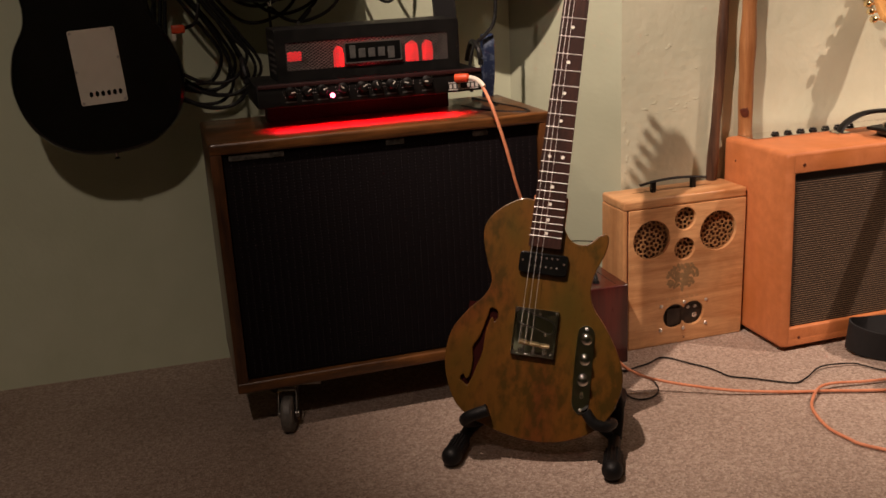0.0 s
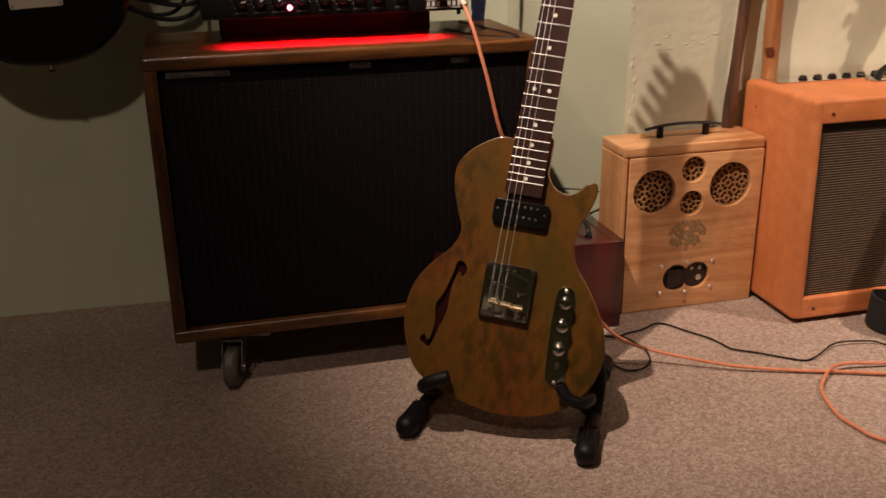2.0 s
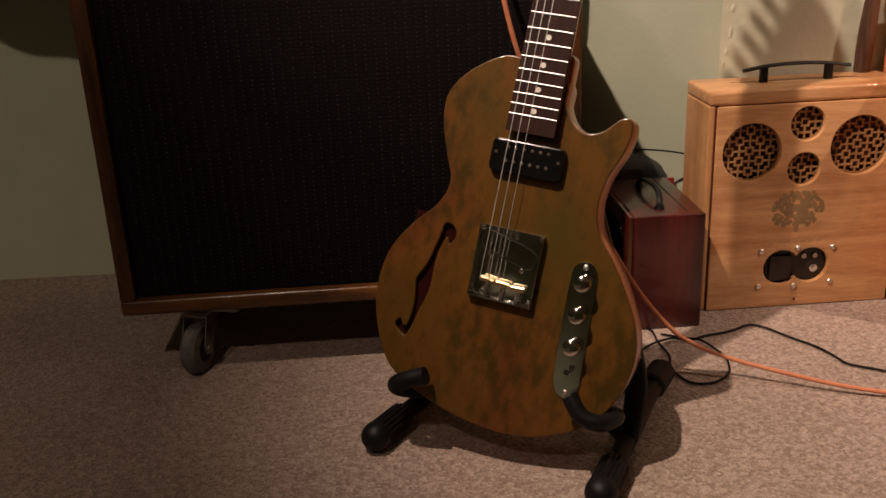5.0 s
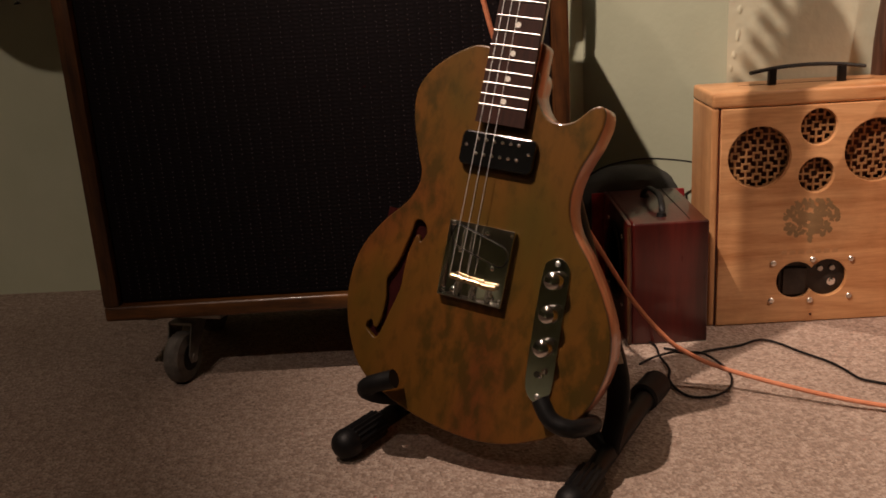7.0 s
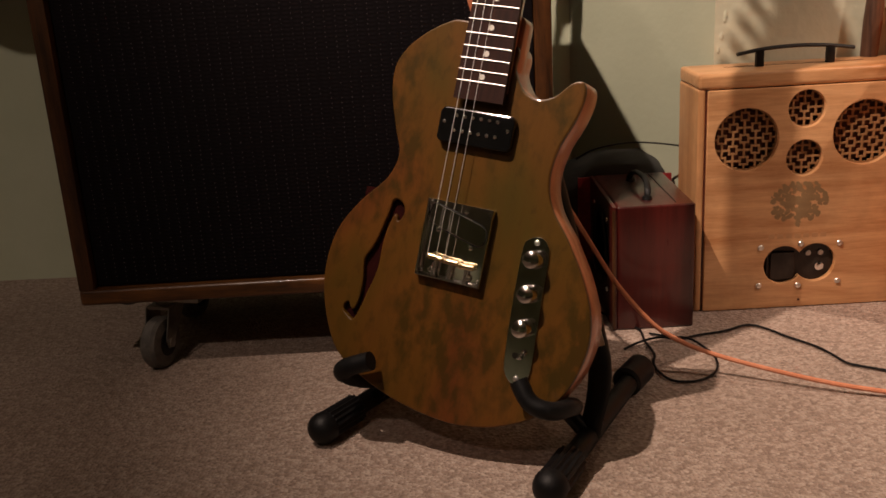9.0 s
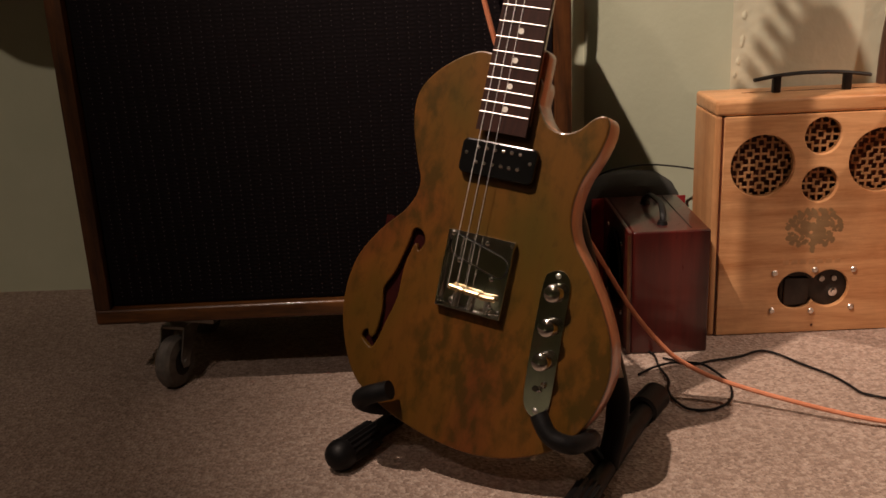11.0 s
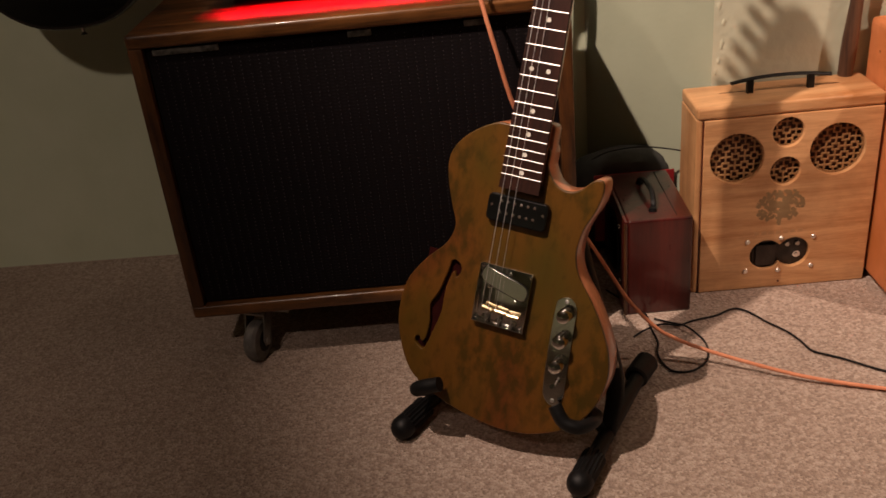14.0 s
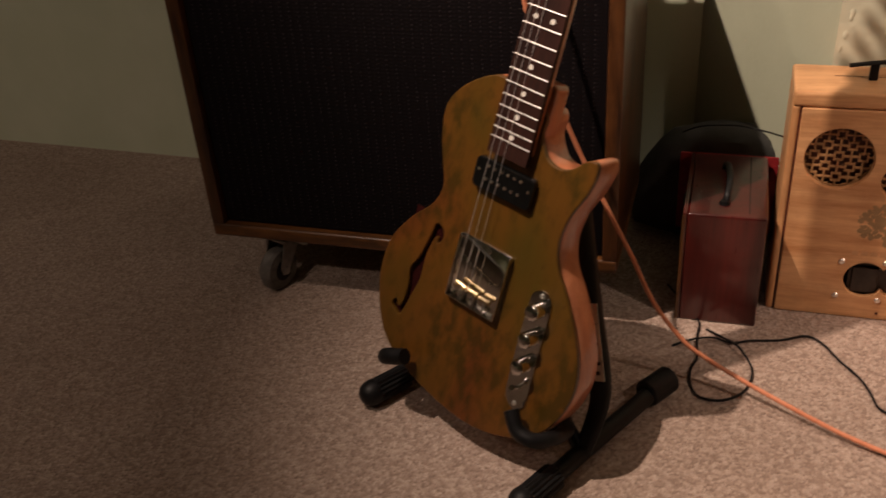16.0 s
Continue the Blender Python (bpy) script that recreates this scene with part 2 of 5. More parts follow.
WHITE_PLASTIC = surface("white_plastic", (0.6, 0.56, 0.47), (0.66, 0.62, 0.53), 14.0, 0.35, 0, 400.0, 0.05)
CHROME = surface("chrome", (0.78, 0.76, 0.73), (0.86, 0.84, 0.81), 60.0, 0.08, 1.0, 500.0, 0.03, spread=0.05)
NICKEL = surface("nickel_silver", (0.72, 0.7, 0.66), (0.82, 0.8, 0.76), 60.0, 0.38, 1.0, 500.0, 0.03, spread=0.06)
FRET_WIRE = surface("fret_wire", (0.5, 0.48, 0.45), (0.6, 0.58, 0.55), 60.0, 0.45, 1.0, 500.0, 0.03, spread=0.06)
STRING_WIRE = surface("string_wire", (0.85, 0.83, 0.8), (0.95, 0.93, 0.9), 60.0, 0.5, 1.0, 500.0, 0.0, spread=0.06)
BRASS = surface("brass", (0.78, 0.6, 0.34), (0.86, 0.7, 0.44), 60.0, 0.2, 1.0, 300.0, 0.05)
STEEL = surface("dull_steel", (0.32, 0.31, 0.29), (0.5, 0.48, 0.45), 50.0, 0.35, 1.0, 300.0, 0.15)
GREY_RUBBER = surface("grey_wheel_rubber", (0.085, 0.078, 0.07), (0.16, 0.148, 0.132), 70.0, 0.5, 0, 300.0, 0.2)
NEW_PINE = wood("pale_pine", (0.45, 0.192, 0.068), (0.79, 0.46, 0.225), 0, 13.0, 0.4, 0.15, warp=1.6)
NEW_PINE_V = wood("pale_pine_side", (0.46, 0.21, 0.083), (0.68, 0.375, 0.17), 2, 10.0, 0.42, 0.15)
# fretwork wood toned down: the shade inside the holes is in its colour
FRETWORK = wood("thin_shaded_ply", (0.3, 0.15, 0.06), (0.46, 0.25, 0.11), 0, 12.0, 0.5)
PINE_STAIN = wood("sooty_pine_print", (0.24, 0.15, 0.07), (0.35, 0.225, 0.11), 0, 10.0, 0.5)
PINE_FAINT = wood("faded_pine_print", (0.44, 0.22, 0.095), (0.6, 0.34, 0.165), 0, 10.0, 0.5)
DARK_PLATE = surface("dark_brown_plate", (0.018, 0.013, 0.01), (0.04, 0.03, 0.024), 60.0, 0.4, 0.3)
ORANGE_TOLEX = surface("orange_tolex", (0.52, 0.172, 0.058), (0.63, 0.22, 0.08), 35.0, 0.55, 0, 420.0, 0.6, depth=0.0012, c3=(0.48, 0.15, 0.035), big=5.0)
GRILLE_DARK = surface("dark_grille_cloth", (0.012, 0.007, 0.005), (0.026, 0.016, 0.011), 200.0, 0.85, 0, 900.0, 0.5)
GRILLE_TAN = surface("tan_grille_thread", (0.12, 0.075, 0.042), (0.2, 0.13, 0.075), 160.0, 0.75, 0, 900.0, 0.4)
RED_STAIN = wood("oxblood_stained_wood", (0.034, 0.0036, 0.0032), (0.088, 0.0105, 0.008), 2, 8.0, 0.3, 0.5)
RED_CLOTH = surface("red_nylon", (0.2, 0.007, 0.01), (0.3, 0.012, 0.015), 120.0, 0.6, 0, 700.0, 0.3)
ORANGE_CABLE = surface("orange_cable_jacket", (0.56, 0.2, 0.1), (0.66, 0.26, 0.14), 60.0, 0.5, 0, 300.0, 0.2)
ORANGE_PLASTIC = surface("orange_red_plastic", (0.52, 0.05, 0.015), (0.62, 0.075, 0.02), 60.0, 0.4)
BARK_DARK = wood("dark_stained_stick", (0.035, 0.016, 0.01), (0.16, 0.075, 0.04), 2, 12.0, 0.45)
STICK = wood("peeled_stick", (0.26, 0.1, 0.035), (0.5, 0.25, 0.1), 2, 9.0, 0.4, 0.2)
KNOT = surface("dark_knot", (0.07, 0.016, 0.008), (0.14, 0.035, 0.015), 60.0, 0.4)
BLUE_STRAP = surface("blue_woven_strap", (0.006, 0.018, 0.06), (0.14, 0.18, 0.26), 40.0, 0.7, 0, 600.0, 0.5, lo=0.5, hi=0.66)
BURL = burl_material()
MAPLE = wood("varnished_maple", (0.5, 0.24, 0.07), (0.66, 0.36, 0.12), 1, 12.0, 0.3, 0.5)
MAHOGANY = wood("pink_mahogany", (0.36, 0.12, 0.055), (0.56, 0.22, 0.11), 1, 16.0, 0.3, 0.6)
ROSEWOOD = wood("rosewood", (0.014, 0.005, 0.0035), (0.042, 0.014, 0.009), 1, 30.0, 0.6)
ROSEWOOD.node_tree.nodes["Principled BSDF"].inputs["Specular IOR Level"].default_value = 0.2
F_HOLE = surface("dark_red_inside", (0.016, 0.002, 0.0018), (0.03, 0.0038, 0.003), 30.0, 0.9)
F_HOLE.node_tree.nodes["Principled BSDF"].inputs["Specular IOR Level"].default_value = 0.1
PEARL = surface("pearl_dot", (0.7, 0.68, 0.62), (0.8, 0.78, 0.72), 200.0, 0.25)
SILVER_CHIP = surface("bare_silver_tape", (0.02, 0.018, 0.016), (0.14, 0.13, 0.11), 90.0, 0.6)
LABEL_GREY = surface("pale_print", (0.5, 0.49, 0.46), (0.6, 0.59, 0.56), 90.0, 0.5)
LOGO_GREY = surface("grey_badge_print", (0.05, 0.05, 0.048), (0.08, 0.08, 0.075), 90.0, 0.5)
RED_GLOW = glow("red_led_glow", (1.0, 0.01, 0.02), 4.0)
RED_TUBE = glow("red_valve_glow", (1.0, 0.012, 0.02), 1.0)
LED_SPOT = glow("red_pilot_lamp", (1.0, 0.12, 0.2), 14.0)


# ---- mesh helpers ----
def mesh_of(bm, name="mesh"):
    bmesh.ops.recalc_face_normals(bm, faces=bm.faces)
    me = bpy.data.meshes.new(name)
    bm.to_mesh(me)
    bm.free()
    return me


def shade(me, angle=35):
    me.set_sharp_from_angle(angle=radians(angle))
    return me


def part(name, shape, material, parent=None, label="", smooth=True):
    """One mesh object under a thing or a part."""
    me = mesh_of(shape, name) if isinstance(shape, bmesh.types.BMesh) else shape
    if smooth:
        me.polygons.foreach_set("use_smooth", [True] * len(me.polygons))
        shade(me)
    me.materials.clear()
    me.materials.append(material)
    ob = new(name, me)
    ob.parent = parent
    if label:
        ob["label"] = label
    return ob


def thing(name, m, label, category, group="", kind=""):
    ob = new(name)
    ob.matrix_world = m
    ob.empty_display_size = 0.05
    return tagged(ob, label, category, group, kind)


def box(x0, x1, y0, y1, z0, z1, bevel=0.0, segs=2, bm=None):
    bm = bm or bmesh.new()
    vs = [bm.verts.new((x, y, z)) for x in (x0, x1) for y in (y0, y1) for z in (z0, z1)]
    fs = [(0, 1, 3, 2), (4, 6, 7, 5), (0, 4, 5, 1), (2, 3, 7, 6), (0, 2, 6, 4), (1, 5, 7, 3)]
    made = [bm.faces.new([vs[i] for i in f]) for f in fs]
    if bevel:
        edges = list({e for f in made for e in f.edges})
        bmesh.ops.bevel(bm, geom=edges, offset=bevel, segments=segs, profile=0.6, affect="EDGES")
    return bm


def lathe(profile, at=(0, 0, 0), axis=(0, 0, 1), segs=20, bm=None):
    """A turned solid: profile of (radius, height) along axis."""
    bm = bm or bmesh.new()
    q = Vector((0, 0, 1)).rotation_difference(Vector(axis).normalized()).to_matrix()
    rings = []
    for rad, h in profile:
        ring = []
        for i in range(segs):
            a = 2 * math.pi * i / segs
            ring.append(bm.verts.new(Vector(at) + q @ Vector((rad * math.cos(a), rad * math.sin(a), h))))
        rings.append(ring)
    for a, b in zip(rings, rings[1:]):
        for i in range(segs):
            bm.faces.new((a[i], a[(i + 1) % segs], b[(i + 1) % segs], b[i]))
    bm.faces.new(list(reversed(rings[0])))
    bm.faces.new(rings[-1])
    return bm


def rod(p0, p1, r0, r1=None, segs=12, bm=None):
    p0, p1 = Vector(p0), Vector(p1)
    r1 = r0 if r1 is None else r1
    n = (p1 - p0).length
    c = min(r0, r1) * 0.18
    return lathe([(r0 - c, 0), (r0, c), (r1, n - c), (r1 - c, n)], p0, p1 - p0, segs, bm)


def spline(points, steps=8, closed=False):
    """Catmull-Rom through the points."""
    pts = [Vector(p) for p in points]
    n = len(pts)
    out = []
    for i in range(n if closed else n - 1):
        if closed:
            a, b, c, d = (pts[(i + k) % n] for k in (-1, 0, 1, 2))
        else:
            a, b, c, d = pts[max(i - 1, 0)], pts[i], pts[i + 1], pts[min(i + 2, n - 1)]
        for s in range(steps):
            t = s / steps
            out.append(0.5 * ((2 * b) + (c - a) * t + (2 * a - 5 * b + 4 * c - d) * t * t + (3 * b - a - 3 * c + d) * t ** 3))
    if not closed:
        out.append(pts[-1])
    return out


def tube(points, radius, segs=8, steps=8, bm=None, flat=1.0, smooth=True):
    """A round (or flattened) cable along a smooth line."""
    bm = bm or bmesh.new()
    pts = spline(points, steps) if smooth else [Vector(p) for p in points]
    up = Vector((0.013, 0.02, 1))
    rings = []
    for i, p in enumerate(pts):
        d = (pts[min(i + 1, len(pts) - 1)] - pts[max(i - 1, 0)]).normalized()
        side = d.cross(up)
        if side.length < 0.15:
            side = d.cross(Vector((0, 1, 0.05)))
        side.normalize()
        nrm = side.cross(d).normalized()
        rad = radius(i / (len(pts) - 1)) if callable(radius) else radius
        rings.append([bm.verts.new(p + side * (rad * math.cos(2 * math.pi * k / segs)) + nrm * (rad * flat * math.sin(2 * math.pi * k / segs))) for k in range(segs)])
    for a, b in zip(rings, rings[1:]):
        for k in range(segs):
            bm.faces.new((a[k], a[(k + 1) % segs], b[(k + 1) % segs], b[k]))
    bm.faces.new(list(reversed(rings[0])))
    bm.faces.new(rings[-1])
    return bm


def plate(outlines, depth, bevel=0.0, top=0.0):
    """A flat board in local x, y with holes (the later outlines), its upper face at z = top."""
    cu = bpy.data.curves.new("plate", "CURVE")
    cu.dimensions, cu.fill_mode, cu.extrude = "2D", "BOTH", max(depth / 2 - bevel, 0.0001)
    cu.bevel_depth, cu.bevel_resolution, cu.offset = bevel, 1, -bevel
    for line in outlines:
        sp = cu.splines.new("POLY")
        sp.points.add(len(line) - 1)
        for p, v in zip(sp.points, line):
            p.co = (v[0], v[1], 0, 1)
        sp.use_cyclic_u = True
    tmp = bpy.data.objects.new("plate", cu)
    scene.collection.objects.link(tmp)
    dg = bpy.context.evaluated_depsgraph_get()
    me = bpy.data.meshes.new_from_object(tmp.evaluated_get(dg))
    bpy.data.objects.remove(tmp)
    bpy.data.curves.remove(cu)
    me.transform(Matrix.Translation((0, 0, top - depth / 2)))
    return me


def turned(me, m):
    me.transform(m)
    return me


def circle(x, y, r, n=28, a0=0.0):
    return [(x + r * math.cos(a0 + 2 * math.pi * i / n), y + r * math.sin(a0 + 2 * math.pi * i / n)) for i in range(n)]


def rounded(x0, x1, y0, y1, r, n=5):
    out = []
    for cx, cy, a in ((x1 - r, y1 - r, 0), (x0 + r, y1 - r, 90), (x0 + r, y0 + r, 180), (x1 - r, y0 + r, 270)):
        out += [(cx + r * math.cos(radians(a + 90 * i / n)), cy + r * math.sin(radians(a + 90 * i / n))) for i in range(n + 1)]
    return out


def flat2(points, steps=8):
    return [(p[0], p[1]) for p in spline([(a, b, 0) for a, b in points], steps, True)]


def ribbon(points, wide, half, thick, steps=6):
    """A flat strap along a smooth line; wide gives the direction of its width at each point."""
    bm = bmesh.new()
    pts, ws = spline(points, steps), spline(wide, steps)
    rings = []
    for i, p in enumerate(pts):
        d = (pts[min(i + 1, len(pts) - 1)] - pts[max(i - 1, 0)]).normalized()
        w = ws[i].normalized()
        n = d.cross(w).normalized() * thick / 2
        rings.append([bm.verts.new(p + a * w * half + b * n) for a, b in ((-1, -1), (1, -1), (1, 1), (-1, 1))])
    for r0, r1 in zip(rings, rings[1:]):
        for k in range(4):
            bm.faces.new((r0[k], r0[(k + 1) % 4], r1[(k + 1) % 4], r1[k]))
    bm.faces.new(list(reversed(rings[0]))), bm.faces.new(rings[-1])
    return bm


UPRIGHT = Matrix.Rotation(radians(90), 4, "X")  # a board's x, y become x, z; its face looks to -y

# ---- the room ----
H = 2.4


def wall(name, a, b, material, thick=0.1, label="painted basement wall"):
    """An upright wall whose room side runs from a to b, thickened away to the left of that run."""
    a, b = Vector((*a, 0)), Vector((*b, 0))
    d = (b - a).normalized()
    n = Vector((-d.y, d.x, 0)) * thick
    bm = bmesh.new()
    lo = [bm.verts.new(p) for p in (a, b, b + n, a + n)]
    hi = [bm.verts.new(p.co + Vector((0, 0, H))) for p in lo]
    bm.faces.new(lo), bm.faces.new(hi)
    for i in range(4):
        bm.faces.new((lo[i], lo[(i + 1) % 4], hi[(i + 1) % 4], hi[i]))
    return tagged(part(name, bm, material, smooth=False), label, "wall", kind="structure")


C1, C2 = (0.892, 2.15), (1.081, 1.955)
wall("wall_north", (-3.8, 2.3), C1, PAINT, label="dull green-cream painted wall behind the speaker cabinet")
wall("wall_corner", C1, C2, PAINT_DARK, label="smooth grey-green painted splayed wall between two wall faces")
wall("wall_alcove", C2, (3.0, 1.955), PAINT_ROUGH, label="cream painted patched plaster wall behind the amplifiers")
wall("wall_east", (3.0, 1.955), (3.0, -3.6), PAINT)
wall("wall_south", (3.0, -3.6), (-3.8, -3.6), PAINT)
wall("wall_west", (-3.8, -3.6), (-3.8, 2.3), PAINT)
tagged(part("floor", box(-3.9, 3.1, -3.7, 2.45, -0.1, 0), CARPET, smooth=False), "beige-brown flecked loop-pile carpet", "floor", kind="structure")
tagged(part("ceiling", box(-3.9, 3.1, -3.7, 2.45, H, H + 0.1), CEILING, smooth=False), "plain cream painted ceiling", "ceiling", kind="structure")


def plaster_lumps():
    """Smears and chips left in the painted plaster."""
    rnd = random.Random(21)
    spots = [(1.2 + rnd.uniform(-0.06, 0.07), 0.53 + rnd.uniform(-0.015, 0.02), 0.006, 0.0014) for _ in range(12)]
    spots += [(1.091 + rnd.uniform(-0.006, 0.008), rnd.uniform(0.36, 0.62), 0.003, 0.006) for _ in range(9)]
    spots += [(rnd.uniform(1.12, 1.3), rnd.uniform(0.55, 0.85), 0.004, 0.0025) for _ in range(8)]
    wall_ob = bpy.data.objects["wall_alcove"]
    for x, z, a, c in spots:
        b = bmesh.new()
        bmesh.ops.create_icosphere(b, subdivisions=2, radius=1)
        k = rnd.uniform(0.6, 1.5)
        for v in b.verts:
            v.co = Vector((x + v.co.x * a * k * (1 + 0.4 * noise.noise(v.co * 2)), 1.955 + v.co.y * 0.0009, z + v.co.z * c * k * (1 + 0.4 * noise.noise(v.co * 3))))
        part("plaster_lump", b, PAINT_ROUGH, wall_ob)


plaster_lumps()


# ---- speaker cabinet on casters ----
def speaker_cabinet():
    w, d, h = 0.648, 0.295, 0.482
    cab = thing("speaker_cabinet", pose(0.166, 1.73, 0.101), "large speaker cabinet in worn varnished wood with black grille, on casters", "speaker cabinet")
    t = 0.022
    part("top_panel", box(0, w, 0, d, h - t, h, 0.006, 3), CAB_WOOD, cab, "worn varnished wooden top")
    part("bottom_panel", box(0, w, 0, d, 0, t, 0.005, 3), CAB_WOOD, cab)
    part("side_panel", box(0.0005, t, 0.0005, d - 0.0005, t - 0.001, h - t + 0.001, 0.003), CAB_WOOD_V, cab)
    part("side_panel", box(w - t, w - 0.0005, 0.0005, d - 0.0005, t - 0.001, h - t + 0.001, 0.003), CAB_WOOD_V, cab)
    part("back_panel", box(t, w - t, d - 0.02, d - 0.006, t, h - t), BLACK_METAL, cab)
    part("grille", box(t + 0.001, w - t - 0.001, 0.012, 0.03, t + 0.001, h - t - 0.001, 0.004), GRILLE_BLACK, cab, "black woven grille cloth")
    rnd = random.Random(14)
    verts, faces = [], []
    for i in range(43):
        for j in range(66):
            if rnd.random() < 0.12:
                continue
            x, z, b = 0.037 + i * 0.0136 + rnd.uniform(-0.0004, 0.0004), 0.03 + j * 0.0064 + rnd.uniform(-0.0005, 0.0005), len(verts)
            tx, tz = rnd.uniform(-0.05, 0.05), rnd.uniform(-0.05, 0.05)
            verts += [(x + dx * 0.0009, 0.0118 + (dx * tx + dz * tz) * 0.001, z + dz * 0.0012) for dx, dz in ((-1, 0), (0, -1), (1, 0), (0, 1))] + [(x, 0.0115, z)]
            faces += [(b, b + 1, b + 4), (b + 1, b + 2, b + 4), (b + 2, b + 3, b + 4), (b + 3, b, b + 4)]
    me = bpy.data.meshes.new("cloth_stitches")
    me.from_pydata(verts, [], faces)
    tagged(part("cloth_stitches", me, STITCH, cab, "rows of shiny black stitches in the cloth", smooth=False), kind="stuff")
    for x0, x1 in ((0.012, 0.11), (0.30, 0.335), (0.47, 0.5)):
        part("bare_strip", box(x0 + t, x1 + t, 0.008, 0.0145, h - t - 0.013, h - t - 0.003, 0.002), SILVER_CHIP, cab, "bare silvery strip where the cloth has pulled away")
    for cx in (0.055, w - 0.055):
        part("corner_foot", lathe([(0.012, 0), (0.016, 0.003), (0.017, 0.0085)], (cx, 0.035, -0.009), (0, 0, 1), 18), BLACK_RUBBER, cab)
    for cx, cy, turn in ((0.102, 0.056, 74), (w - 0.1, 0.05, 100), (0.1, d - 0.045, 75), (w - 0.1, d - 0.045, 60)):
        c = new("caster")
        c.parent = cab
        c.matrix_local = pose(cx, cy, 0, 0, 0, turn)
        part("mount_plate", box(-0.034, 0.034, -0.068, 0.036, -0.0065, -0.0005, 0.0012), STEEL, c)
        part("swivel", lathe([(0.02, 0), (0.022, 0.004), (0.018, 0.012)], (0, 0, -0.0165)), STEEL, c)
        bm = box(-0.03, 0.014, -0.0185, 0.0185, -0.021, -0.0165, 0.002)
        for s in (-1, 1):
            vs = [bm.verts.new((x, y, z)) for y in (s * 0.0165, s * 0.0185) for x, z in ((0.014, -0.018), (-0.03, -0.018), (-0.046, -0.06), (-0.042, -0.072), (-0.03, -0.072), (-0.022, -0.06))]
            bm.faces.new(vs[:6]), bm.faces.new(vs[6:])
            for k in range(6):
                bm.faces.new((vs[k], vs[(k + 1) % 6], vs[6 + (k + 1) % 6], vs[6 + k]))
        part("fork", bm, STEEL, c)
        part("wheel", lathe([(0.012, -0.013), (0.024, -0.0125), (0.033, -0.011), (0.0368, -0.006), (0.0368, 0.006), (0.033, 0.011), (0.024, 0.0125), (0.012, 0.013)], (-0.035, 0, -0.0662), (0, 1, 0), 32), GREY_RUBBER, c, "grey rubber wheel")
        for sd in (-1, 1):
            part("hub", lathe([(0.019, 0), (0.018, 0.0012), (0.006, 0.0018)], (-0.035, sd * 0.0128, -0.0662), (0, sd, 0), 24), BLACK_METAL, c)
        part("axle", lathe([(0.0065, -0.0205), (0.0065, 0.0205)], (-0.035, 0, -0.0662), (0, 1, 0), 14), STEEL, c)
    return cab


speaker_cabinet()


